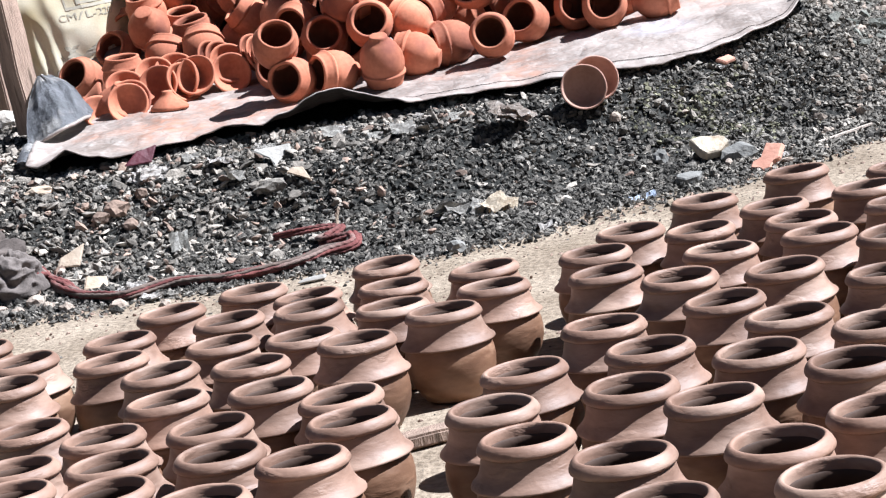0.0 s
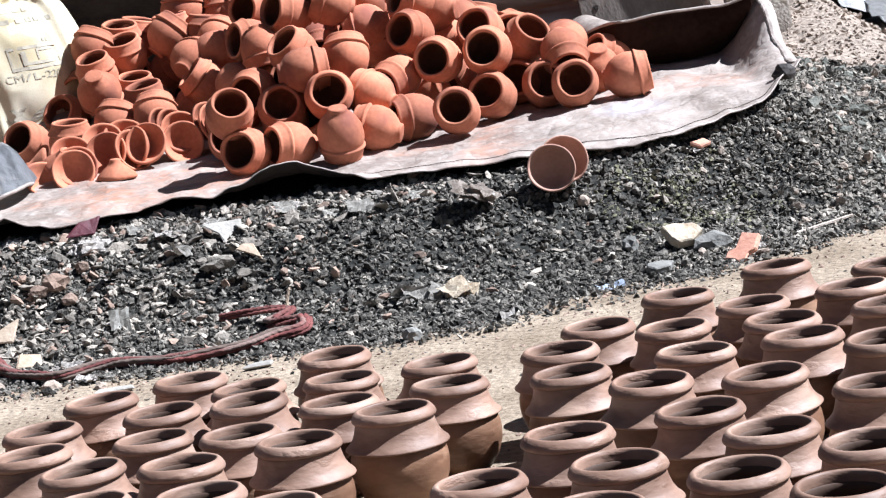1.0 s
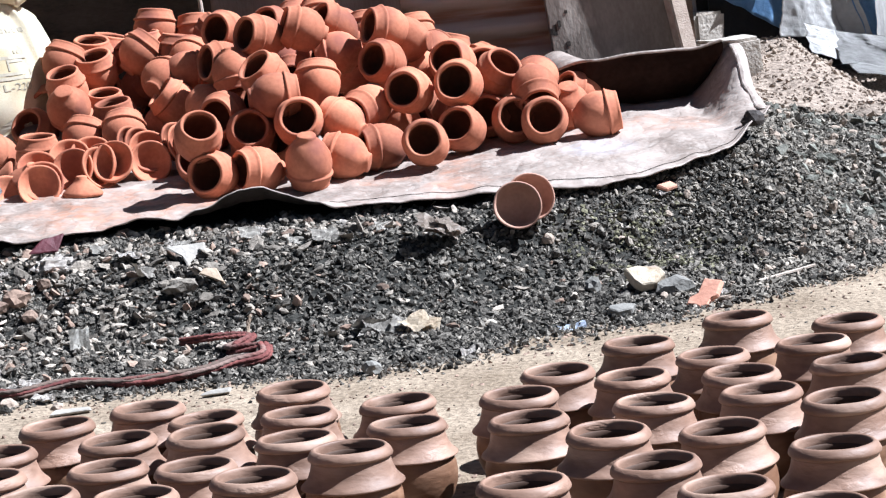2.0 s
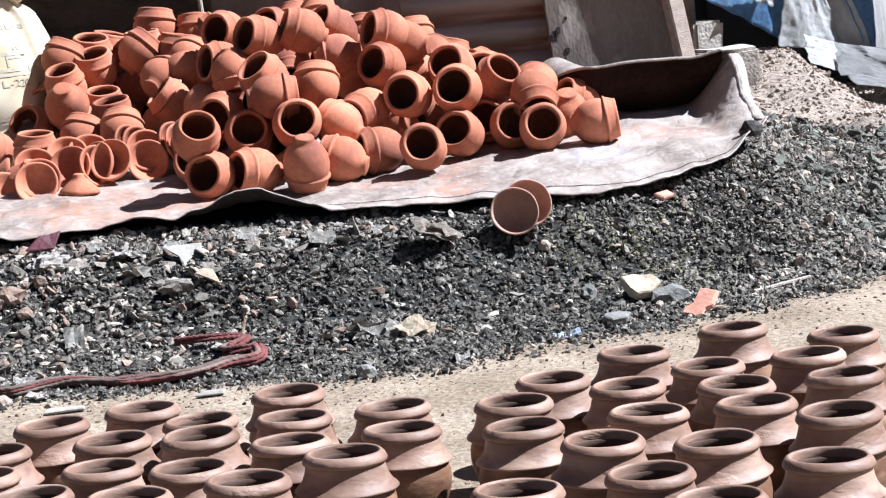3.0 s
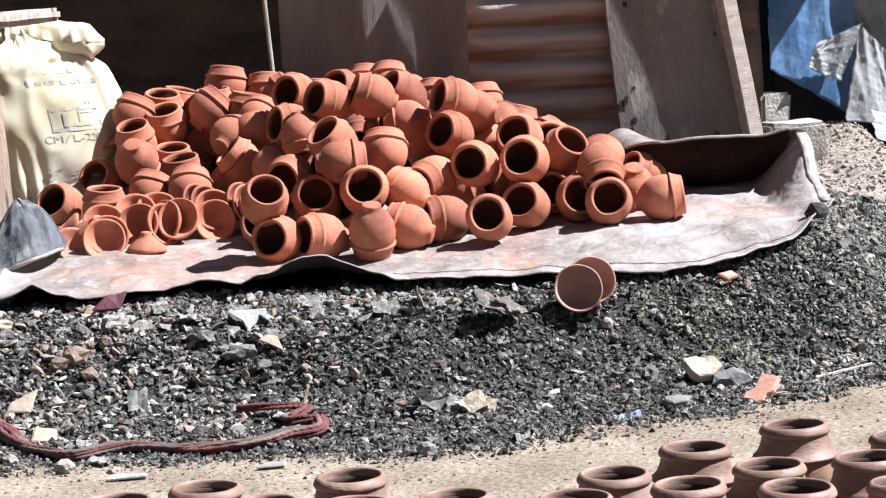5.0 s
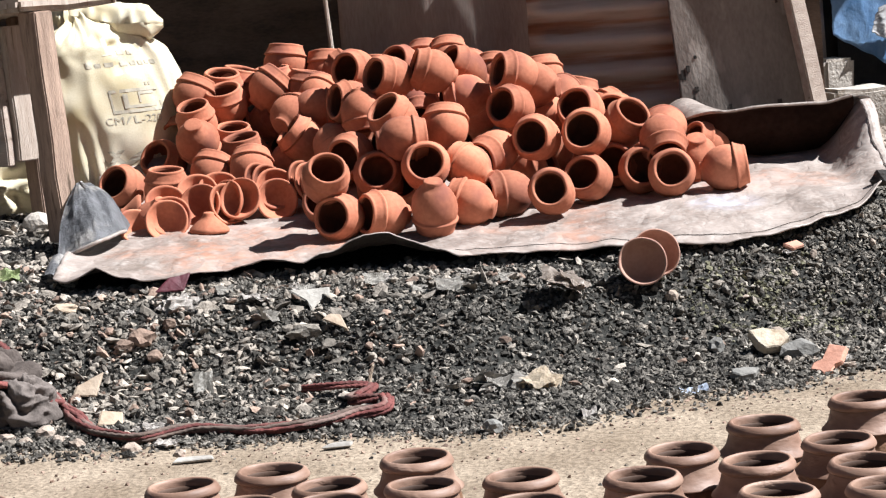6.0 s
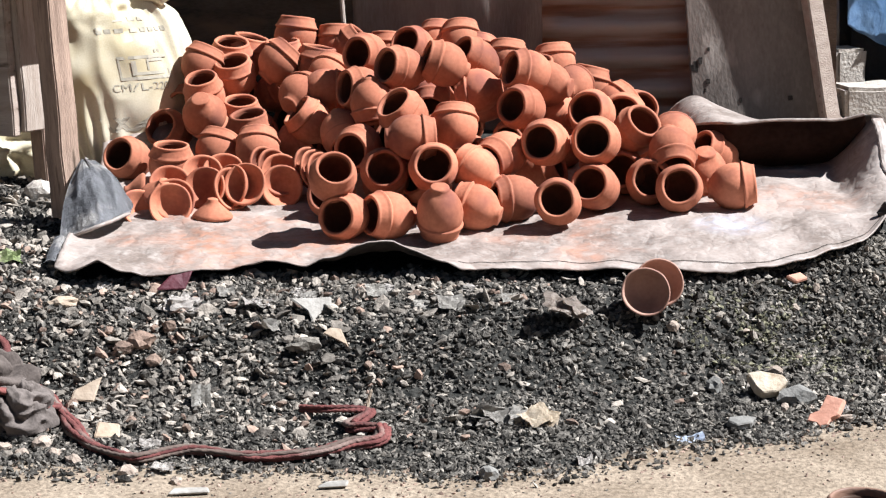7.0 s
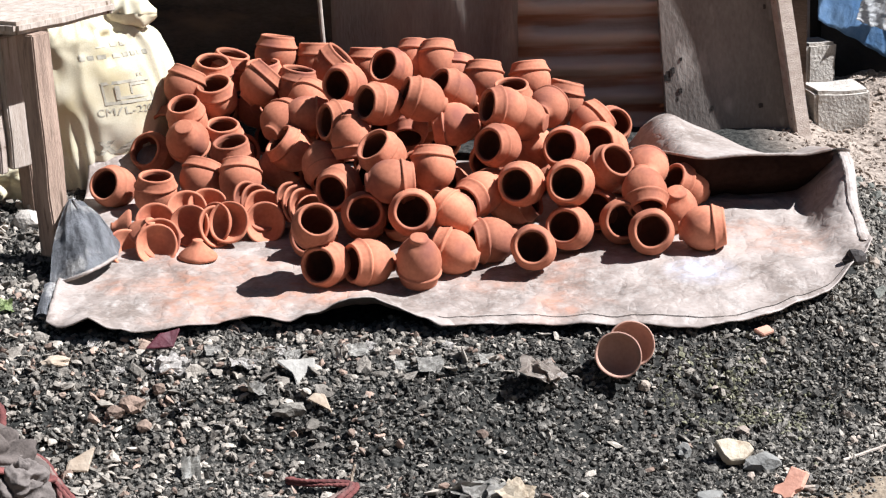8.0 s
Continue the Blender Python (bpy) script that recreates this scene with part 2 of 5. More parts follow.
def mixed(t, factor, a, b, blend="MIX"):
    m = t.nodes.new("ShaderNodeMix")
    m.data_type, m.blend_type = "RGBA", blend
    t.links.new(factor, m.inputs["Factor"])
    t.links.new(a, m.inputs[6])
    if isinstance(b, tuple):
        m.inputs[7].default_value = (*b, 1)
    else:
        t.links.new(b, m.inputs[7])
    return m.outputs[2]


def math_node(t, op, a, b=0.0, c=0.0):
    k = t.nodes.new("ShaderNodeMath")
    k.operation = op
    for i, v in enumerate((a, b, c)):
        if isinstance(v, (int, float)):
            k.inputs[i].default_value = v
        else:
            t.links.new(v, k.inputs[i])
    return k.outputs[0]


def tarp_material():
    """Worn coated cloth: grey-beige, scuffed pale along its creases, rubbed orange by fired clay, one bluish patch."""
    m = bpy.data.materials.new("worn_tarpaulin")
    m.use_nodes = True
    t = m.node_tree
    b = t.nodes["Principled BSDF"]
    b.inputs["Roughness"].default_value, b.inputs["Specular IOR Level"].default_value = 0.52, 0.35
    co = t.nodes.new("ShaderNodeTexCoord").outputs["Object"]
    broad = node(t, "TexNoise", [("Vector", co)], Scale=5.0, Detail=7.0).outputs[0]
    fine = node(t, "TexNoise", [("Vector", co)], Scale=75.0, Detail=5.0).outputs[0]
    bent = node(t, "TexNoise", [("Vector", co)], Scale=5.5, Detail=2.0, Distortion=0.4).outputs[0]
    crease = math_node(t, "ABSOLUTE", math_node(t, "SUBTRACT", bent, 0.5))
    bent2 = node(t, "TexNoise", [("Vector", co)], Scale=15.0, Detail=2.0, Distortion=0.3).outputs[0]
    crease2 = math_node(t, "ABSOLUTE", math_node(t, "SUBTRACT", bent2, 0.5))
    col = ramp(t, math_node(t, "MULTIPLY_ADD", fine, 0.35, broad), (0.48, (0.18, 0.143, 0.120)), (0.66, (0.295, 0.242, 0.210)), (0.88, (0.385, 0.327, 0.290)))
    scuff = node(t, "TexNoise", [("Vector", co)], Scale=22.0, Detail=7.0, Roughness=0.7).outputs[0]
    rub = math_node(t, "MULTIPLY", ramp(t, scuff, (0.50, (0, 0, 0)), (0.66, (1, 1, 1))), 0.55)
    col = mixed(t, rub, col, (0.46, 0.41, 0.37))
    dirt = ramp(t, crease2, (0.0, (1, 1, 1)), (0.018, (0, 0, 0)))
    col = mixed(t, math_node(t, "MULTIPLY", dirt, 0.18), col, (0.13, 0.10, 0.085))
    stain = node(t, "TexNoise", [("Vector", co)], Scale=4.2, Detail=6.0).outputs[0]
    reach = 0.0
    for x, y, r in ((-0.62, 0.0, 0.42), (-0.25, -0.02, 0.35), (0.40, -0.05, 0.35), (-0.75, 0.35, 0.3), (0.95, 0.28, 0.25)):
        d = t.nodes.new("ShaderNodeVectorMath")
        d.operation = "DISTANCE"
        t.links.new(co, d.inputs[0])
        d.inputs[1].default_value = (x, y, 0.27)
        near = math_node(t, "MAXIMUM", math_node(t, "MULTIPLY_ADD", d.outputs["Value"], -1 / r, 1.0), 0.0)
        reach = math_node(t, "MAXIMUM", near, reach)
    worn = math_node(t, "MULTIPLY_ADD", reach, 0.30, stain)
    k = node(t, "MapRange", [("Value", worn)], From_Min=0.60, From_Max=0.80).outputs[0]
    patchy = ramp(t, node(t, "TexNoise", [("Vector", co)], Scale=30.0, Detail=5.0).outputs[0], (0.38, (0.25, 0.25, 0.25)), (0.62, (1, 1, 1)))
    col = mixed(t, math_node(t, "MULTIPLY", math_node(t, "MULTIPLY", k, patchy), 0.62), col, (0.43, 0.185, 0.105))
    d = t.nodes.new("ShaderNodeVectorMath")
    d.operation = "DISTANCE"
    t.links.new(co, d.inputs[0])
    d.inputs[1].default_value = (0.84, -0.03, 0.29)
    blue = math_node(t, "MULTIPLY", math_node(t, "MAXIMUM", math_node(t, "MULTIPLY_ADD", d.outputs["Value"], -6.0, 0.75), 0.0), patchy)
    col = mixed(t, blue, col, (0.42, 0.47, 0.60))
    t.links.new(col, b.inputs["Base Color"])
    tall = math_node(t, "MULTIPLY_ADD", math_node(t, "MINIMUM", crease, 0.09), 5.0, math_node(t, "MULTIPLY_ADD", math_node(t, "MINIMUM", crease2, 0.08), 2.4, math_node(t, "MULTIPLY", fine, 0.22)))
    bp = node(t, "Bump", [("Height", tall)], Strength=0.48, Distance=0.010)
    t.links.new(bp.outputs[0], b.inputs["Normal"])
    return m


def corrugated_material():
    """Galvanised sheet with rust lying in the valleys of its waves, streaked along them."""
    m = bpy.data.materials.new("rusted_tin")
    m.use_nodes = True
    t = m.node_tree
    b = t.nodes["Principled BSDF"]
    b.inputs["Roughness"].default_value, b.inputs["Metallic"].default_value = 0.6, 0.15
    co = t.nodes.new("ShaderNodeTexCoord").outputs["Object"]
    sep = t.nodes.new("ShaderNodeSeparateXYZ")
    t.links.new(co, sep.inputs[0])
    mp = node(t, "Mapping", [("Vector", co)])
    mp.inputs["Scale"].default_value = (1.2, 1, 14)
    streak = node(t, "TexNoise", [("Vector", mp.outputs[0])], Scale=3.0, Detail=6.0).outputs[0]
    wave = math_node(t, "SINE", math_node(t, "MULTIPLY", sep.outputs[2], 2 * math.pi / 0.108))
    k = math_node(t, "MULTIPLY_ADD", streak, 1.1, math_node(t, "MULTIPLY", wave, 0.30))
    col = ramp(t, k, (0.35, (0.68, 0.60, 0.53)), (0.62, (0.56, 0.45, 0.375)), (0.84, (0.41, 0.235, 0.155)), (1.0, (0.29, 0.145, 0.09)))
    t.links.new(col, b.inputs["Base Color"])
    grain = node(t, "TexNoise", [("Vector", co)], Scale=70.0, Detail=4.0).outputs[0]
    t.links.new(node(t, "Bump", [("Height", grain)], Strength=0.25, Distance=0.006).outputs[0], b.inputs["Normal"])
    return m


M_tarp = tarp_material()
M_rust = corrugated_material()


# ---- shape helpers ----
def part(name, bm, material, parent=None, label="", smooth=False):
    me = bpy.data.meshes.new(name)
    bm.normal_update()
    bm.to_mesh(me)
    bm.free()
    me.materials.append(material)
    if smooth:
        me.polygons.foreach_set("use_smooth", [True] * len(me.polygons))
    ob = new(name, me)
    if parent:
        ob.parent = parent
    if label:
        tagged(ob, label)
    return ob


def empty(name, m, label, category, group="", kind=""):
    ob = new(name)
    ob.matrix_world = m
    ob.empty_display_size = 0.05
    return tagged(ob, label, category, group, kind)


def lathe(profile, segs=36, wobble=0.0, seed=0, squash=0.0):
    bm = bmesh.new()
    rings = []
    for r, z in profile:
        if r < 1e-5:
            rings.append([bm.verts.new((0, 0, z))])
            continue
        ring = []
        for i in range(segs):
            a = 2 * math.pi * i / segs
            k = 1 + squash * math.cos(2 * a + seed) + wobble * noise.noise((math.cos(a) * 1.4 + seed * 7, math.sin(a) * 1.4, z * 14 + seed))
            dz = wobble * 0.35 * noise.noise((math.cos(a) + seed, math.sin(a) * 1.2, 3.3)) * 0.1
            ring.append(bm.verts.new((r * k * math.cos(a), r * k * math.sin(a), z + dz)))
        rings.append(ring)
    for p, q in zip(rings, rings[1:]):
        for i in range(segs):
            j = (i + 1) % segs
            if len(p) == 1 and len(q) == 1:
                continue
            if len(p) == 1:
                bm.faces.new((p[0], q[j], q[i]))
            elif len(q) == 1:
                bm.faces.new((p[i], p[j], q[0]))
            else:
                bm.faces.new((p[i], p[j], q[j], q[i]))
    return bm


def box(sx, sy, sz, bevel=0.004, rough=0.0, cuts=0, seed=0, at=(0, 0, 0), turn=None):
    """A block with its base at z = 0, worn edges and uneven faces."""
    bm = bmesh.new()
    bmesh.ops.create_cube(bm, size=1)
    for v in bm.verts:
        v.co = Vector((v.co.x * sx, v.co.y * sy, (v.co.z + 0.5) * sz))
    if bevel:
        bmesh.ops.bevel(bm, geom=list(bm.edges), offset=bevel, segments=2, affect="EDGES")
    if cuts:
        bmesh.ops.subdivide_edges(bm, edges=[e for e in bm.edges if e.calc_length() > 3 * max(bevel, 0.004)], cuts=cuts, use_grid_fill=True)
    if rough:
        for v in bm.verts:
            v.co += noise.noise_vector(v.co * 9 + Vector((seed, seed * 2, 0))) * rough
    if turn:
        bm.transform(turn)
    bmesh.ops.translate(bm, verts=list(bm.verts), vec=at)
    return bm


def tube(points, radius, segs=10, lumps=0.25, seed=0, flat=1.0):
    """A soft twisted strand along a smooth way."""
    pts = [Vector(p) for p in points]
    way = []
    for i in range(len(pts) - 1):
        p0, p1, p2, p3 = pts[max(i - 1, 0)], pts[i], pts[i + 1], pts[min(i + 2, len(pts) - 1)]
        for k in range(8):
            t = k / 8
            way.append(0.5 * ((2 * p1) + (p2 - p0) * t + (2 * p0 - 5 * p1 + 4 * p2 - p3) * t * t + (3 * p1 - p0 - 3 * p2 + p3) * t ** 3))
    way.append(pts[-1])
    bm, rings = bmesh.new(), []
    for i, c in enumerate(way):
        d = (way[min(i + 1, len(way) - 1)] - way[max(i - 1, 0)]).normalized()
        side = d.cross(Vector((0, 0, 1)))
        side = side.normalized() if side.length > 1e-3 else Vector((1, 0, 0))
        up = side.cross(d)
        end = min(1.0, 0.35 + 0.3 * min(i, len(way) - 1 - i))
        ring = []
        for s in range(segs):
            a = 2 * math.pi * s / segs
            fold = 1 + lumps * math.sin(3 * a + i * 0.9 + seed) + lumps * noise.noise((c.x * 25, c.y * 25, a + seed))
            r = radius * fold * end
            ring.append(bm.verts.new(c + side * (r * math.cos(a)) + up * (r * flat * math.sin(a))))
        rings.append(ring)
    for p, q in zip(rings, rings[1:]):
        for s in range(segs):
            bm.faces.new((p[s], p[(s + 1) % segs], q[(s + 1) % segs], q[s]))
    for ring in (rings[0], rings[-1][::-1]):
        bm.faces.new(ring[::-1])
    return bm


def lump(sx, sy, sz, rough=0.35, seed=0, level=3, freq=2.2, ridged=False):
    """A crumpled or broken lump that sits on z = 0."""
    bm = bmesh.new()
    bmesh.ops.create_icosphere(bm, subdivisions=level, radius=0.5)
    for v in bm.verts:
        d = v.co.normalized()
        k = noise.noise(d * freq + Vector((seed * 3.1, seed, 0)))
        if ridged:
            k = 0.6 - 1.6 * abs(k) - 0.5 * abs(noise.noise(d * freq * 2.3 + Vector((seed, 5, 1))))
        v.co *= 1 + rough * k
        v.co = Vector((v.co.x * sx, v.co.y * sy, max(v.co.z, -0.25) * sz + 0.22 * sz))
    return bm


def crumple(sx, sy, sz, seed=0, rough=0.75, freq=1.5):
    """A crumpled wad of few sharp creases and flat facets, sitting on z = 0."""
    rnd = random.Random(seed)
    bm = bmesh.new()
    bmesh.ops.create_icosphere(bm, subdivisions=2, radius=0.5)
    for v in bm.verts:
        d = v.co.normalized()
        v.co *= 1 + 0.55 * rough * noise.noise(d * freq + Vector((seed * 3.1, seed * 1.7, 0))) + 0.42 * rough * (rnd.random() - 0.5)
    bmesh.ops.subdivide_edges(bm, edges=list(bm.edges), cuts=1, use_grid_fill=True)
    for v in bm.verts:
        v.co += noise.noise_vector(v.co * 7 + Vector((seed, 1, 4))) * 0.035
        v.co = Vector((v.co.x * sx, v.co.y * sy, max(v.co.z, -0.25) * sz + 0.22 * sz))
    return bm


def wad(sx, sy, sz, seed=0, leaves=5):
    """Thin crumpled sheet: bent leaves that lean on one another, joined."""
    rnd = random.Random(seed)
    bm = bmesh.new()
    for k in range(leaves):
        leaf = flake(sx * rnd.uniform(0.45, 0.8), sy * rnd.uniform(0.6, 1.1), 0.002, 0.35, seed + k * 7)
        bmesh.ops.transform(leaf, verts=leaf.verts, matrix=pose(sx * rnd.uniform(-0.28, 0.28), sy * rnd.uniform(-0.2, 0.2), sz * rnd.uniform(0.15, 0.6),
                                                                rnd.uniform(-8, 30), rnd.uniform(-8, 28), rnd.uniform(-40, 40)))
        me = bpy.data.meshes.new("leaf")
        leaf.to_mesh(me)
        leaf.free()
        bm.from_mesh(me)
        bpy.data.meshes.remove(me)
    for v in bm.verts:
        v.co = Vector((v.co.x * 0.8, v.co.y * 0.8, v.co.z * 0.42))
    return bm


def flake(sx, sy, th=0.003, bend=0.15, seed=0, n=7):
    """A bent scrap of sheet with torn edges and a thickness."""
    rnd = random.Random(seed)
    bm = bmesh.new()
    top = []
    for j in range(n):
        row = []
        for i in range(n):
            u, v = i / (n - 1) - 0.5, j / (n - 1) - 0.5
            a = math.atan2(v, u)
            k = 1 - 0.3 * abs(noise.noise((math.cos(a) * 1.5 + seed, math.sin(a) * 1.5, seed)))
            z = bend * max(sx, sy) * (noise.noise((u * 3 + seed, v * 3, seed * 0.7)) + 0.6 * u * u)
            row.append(bm.verts.new((u * sx * k, v * sy * k, z)))
        top.append(row)
    for j in range(n - 1):
        for i in range(n - 1):
            bm.faces.new((top[j][i], top[j][i + 1], top[j + 1][i + 1], top[j + 1][i]))
    bmesh.ops.solidify(bm, geom=list(bm.faces), thickness=-th)
    return bm


def sheet(fn, nu, nv, thickness=0.004):
    """A cloth from fn(u, v), u and v in 0..1, with a thickness."""
    bm = bmesh.new()
    g = [[bm.verts.new(fn(i / nu, j / nv)) for i in range(nu + 1)] for j in range(nv + 1)]
    for j in range(nv):
        for i in range(nu):
            bm.faces.new((g[j][i], g[j][i + 1], g[j + 1][i + 1], g[j + 1][i]))
    if thickness:
        bmesh.ops.solidify(bm, geom=list(bm.faces), thickness=thickness)
    return bm


def lerp(knots, x):
    if x <= knots[0][0]:
        return knots[0][1]
    for (a, p), (b, q) in zip(knots, knots[1:]):
        if x <= b:
            t = (x - a) / (b - a)
            return p + (q - p) * t
    return knots[-1][1]


def step(a, b, x):
    t = min(1.0, max(0.0, (x - a) / (b - a)))
    return t * t * (3 - 2 * t)


# ---- ground ----
FOOT = [(-1.6, -1.15), (-0.9, -1.15), (-0.3, -1.2), (0.1, -1.3), (0.4, -1.2), (0.9, -1.0), (1.3, -0.75), (1.8, -0.3)]
RISE = [(-1.25, 0.0), (-0.95, 0.028), (-0.78, 0.055), (-0.57, 0.180), (-0.45, 0.212), (-0.1, 0.252), (0.2, 0.285), (0.5, 0.315), (1.0, 0.36), (3.0, 0.45)]


def height(x, y):
    bank = 0.10 * math.exp(-((x - 1.78) / 0.22) ** 2 - ((y - 1.75) / 0.35) ** 2)
    low = lerp(RISE, y - lerp(FOOT, x) - 1.25)
    top = lerp(RISE, y + 0.03) + 0.03 * step(0.3, 0.8, x)
    k = step(-0.55, -0.05, y) * step(1.6, 1.25, x)
    return low + (top - low) * k + bank - 0.10 * step(1.80, 2.05, x) * step(0.8, 1.7, y)


def bumpy(x, y):
    k = y - lerp(FOOT, x)
    w = step(-0.05, 0.3, k)
    p = Vector((x, y, 0))
    return height(x, y) + noise.noise(p * 3.1) * (0.004 + 0.012 * w) + noise.noise(p * 11) * (0.003 + 0.012 * w) + noise.noise(p * 27) * 0.008 * w - 0.006 * w + 0.022 * noise.noise(p * 7) * step(1.25, 1.5, x) * step(0.7, 1.0, y)


def build_ground():
    xs = [-400, -120, -40, -15, -8, -5, -3.5] + [-2.4 + 0.04 * i for i in range(126)] + [3.5, 5, 8, 15, 40, 120, 400]
    ys = [-400, -120, -40, -20, -12, -8, -6, -5] + [-4.6 + 0.04 * i for i in range(170)] + [3, 5, 8, 15, 40, 120, 400]
    bm = bmesh.new()
    layer = bm.loops.layers.float_color.new("cover")
    g = [[bm.verts.new((x, y, bumpy(x, y))) for x in xs] for y in ys]
    for j in range(len(ys) - 1):
        for i in range(len(xs) - 1):
            fc = bm.faces.new((g[j][i], g[j][i + 1], g[j + 1][i + 1], g[j + 1][i]))
            for lp in fc.loops:
                x, y = lp.vert.co.x, lp.vert.co.y
                k = y - lerp(FOOT, x)
                coal = step(-0.12, 0.12, k + 0.1 * noise.noise((x * 4, y * 4, 2)))
                rubble = step(0.75, 1.05, y + 0.35 * (x - 1.5) + 0.2 * noise.noise((x * 5, y * 5, 8))) * step(1.15, 1.40, x)
                lp[layer] = (coal, rubble, 0, 1)
    return tagged(part("ground", bm, M_ground, smooth=True), "trodden pale dirt yard rising to a black charcoal bank", "ground", kind="structure")


build_ground()


def scatter(name, material, count, where, size, flatness, seed, label, category, lift=0.3, tris="chunk"):
    """A joined spread of small broken pieces lying on the ground."""
    rnd = np.random.RandomState(seed)
    g = (1 + 5 ** 0.5) / 2
    base = np.array([(-1, g, 0), (1, g, 0), (-1, -g, 0), (1, -g, 0), (0, -1, g), (0, 1, g), (0, -1, -g), (0, 1, -g), (g, 0, -1), (g, 0, 1), (-g, 0, -1), (-g, 0, 1)], float) / 1.9
    tri = np.array([(0, 11, 5), (0, 5, 1), (0, 1, 7), (0, 7, 10), (0, 10, 11), (1, 5, 9), (5, 11, 4), (11, 10, 2), (10, 7, 6), (7, 1, 8),
                    (3, 9, 4), (3, 4, 2), (3, 2, 6), (3, 6, 8), (3, 8, 9), (4, 9, 5), (2, 4, 11), (6, 2, 10), (8, 6, 7), (9, 8, 1)])
    if tris == "chip":
        base = np.array([(1, 0, 0), (-1, 0.1, 0), (0, 1, 0), (0.1, -1, 0), (0, 0, 1), (0.3, 0, -1)], float)
        tri = np.array([(0, 2, 4), (2, 1, 4), (1, 3, 4), (3, 0, 4), (2, 0, 5), (1, 2, 5), (3, 1, 5), (0, 3, 5)])
    nv = len(base)
    verts, faces, n = [], [], 0
    while n < count:
        x, y = where(rnd)
        if x is None:
            continue
        s = size * (0.45 + 1.1 * rnd.rand() ** 2.2)
        v = base * (1 + 0.85 * (rnd.rand(nv, 3) - 0.5)) * (s, s * (0.4 + 0.5 * rnd.rand()), s * flatness * (0.6 + 0.8 * rnd.rand()))
        v[:, 2] += s * 0.5 * (rnd.rand() - 0.5) * (v[:, 0] / s) ** 2
        m = np.array(Euler((rnd.normal(0, 0.5), rnd.normal(0, 0.5), rnd.rand() * 6.3)).to_matrix())
        v = v @ m.T + (x, y, bumpy(x, y) + lift * s * flatness)
        verts.append(v)
        faces.append(tri + nv * n)
        n += 1
    me = bpy.data.meshes.new(name)
    me.from_pydata(np.concatenate(verts).tolist(), [], np.concatenate(faces).tolist())
    me.materials.append(material)
    return tagged(new(name, me), label, category, kind="stuff")


def on_bank(rnd):
    x, y = rnd.uniform(-1.7, 2.3), rnd.uniform(-1.45, 1.0)
    k = y - lerp(FOOT, x)
    if rnd.rand() > step(-0.16, 0.15, k + 0.08 * noise.noise((x * 5, y * 5, 1))):
        return None, None
    if -0.98 < x < 1.3 and y > -0.17 - 0.05 * step(0.0, 0.3, x) + 0.2 * step(0.9, 1.3, x):
        return None, None
    if rnd.rand() < step(0.7, 1.0, y + 0.35 * (x - 1.5)) and x > 1.1:
        return None, None
    return x, y


def on_left_bank(rnd):
    x, y = rnd.uniform(-1.7, 0.9), rnd.uniform(-1.2, 0.2)
    k = y - lerp(FOOT, x)
    w = step(0.05, 0.35, k) * (0.15 + 0.85 * step(0.25, -0.75, x + 0.5 * noise.noise((x * 3, y * 3, 7))))
    w += 0.55 * step(0.6, 0.95, k) * step(0.4, 0.1, x) + 0.06 * step(-0.95, -1.1, x)
    if rnd.rand() > w or (-0.98 < x < 1.2 and y > -0.19):
        return None, None
    return x, y


def on_dirt(rnd):
    x, y = rnd.uniform(-1.6, 1.9), rnd.uniform(-4.2, -0.2)
    k = y - lerp(FOOT, x)
    if k > 0.05 or rnd.rand() > 0.10 + 0.90 * step(-0.45, 0.0, k) ** 1.5:
        return None, None
    return x, y


def on_rubble(rnd):
    x, y = rnd.uniform(1.2, 2.6), rnd.uniform(0.1, 2.1)
    if rnd.rand() > step(0.65, 1.0, y + 0.35 * (x - 1.5)) * step(1.2, 1.45, x):
        return None, None
    return x, y


def on_low_bank(rnd):
    x, y = on_bank(rnd)
    if x is None or rnd.rand() > 0.25 + 0.75 * step(0.55, 0.1, y - lerp(FOOT, x)) + step(0.7, 1.3, x):
        return None, None
    return x, y


def on_crust(rnd):
    x, y = rnd.normal(0.89, 0.11), rnd.normal(-0.50, 0.08)
    return (x, y) if noise.noise((x * 14, y * 14, 4)) > -0.05 else (None, None)


scatter("charcoal_bits", M_char, 62000, on_bank, 0.0088, 0.7, 11, "black broken charcoal heaped over the bank", "charcoal", tris="chip")
scatter("charcoal_lumps", M_char, 5200, on_bank, 0.0115, 0.6, 18, "larger charcoal lumps on the bank", "charcoal", lift=0.5)
scatter("cinder_dust", M_dust, 15000, on_low_bank, 0.0062, 0.5, 26, "brownish-grey cinder crumbs over the lower bank", "cinder", lift=0.9, tris="chip")
def on_right_bank(rnd):
    x, y = on_bank(rnd)
    if x is None or rnd.rand() > step(0.75, 1.35, x + 0.3 * noise.noise((x * 4, y * 4, 12))):
        return None, None
    return x, y


scatter("grey_cinders", M_dust, 12000, on_right_bank, 0.0095, 0.6, 28, "grey weathered cinders along the bank beside the tarpaulin", "cinder", lift=0.8, tris="chip")
scatter("pale_stones", M_rubble, 420, on_right_bank, 0.015, 0.6, 29, "pale stones scattered among the grey cinders", "stones", lift=0.9)
scatter("ochre_crust", M_moss, 1100, on_crust, 0.0075, 0.5, 27, "ochre-green crusted crumbs on the charcoal", "crumbs", lift=1.0, tris="chip")
scatter("ash_bits", M_ash, 3400, on_left_bank, 0.0125, 0.45, 12, "pale ash flakes and shell scraps strewn on the charcoal", "ash", lift=0.9)
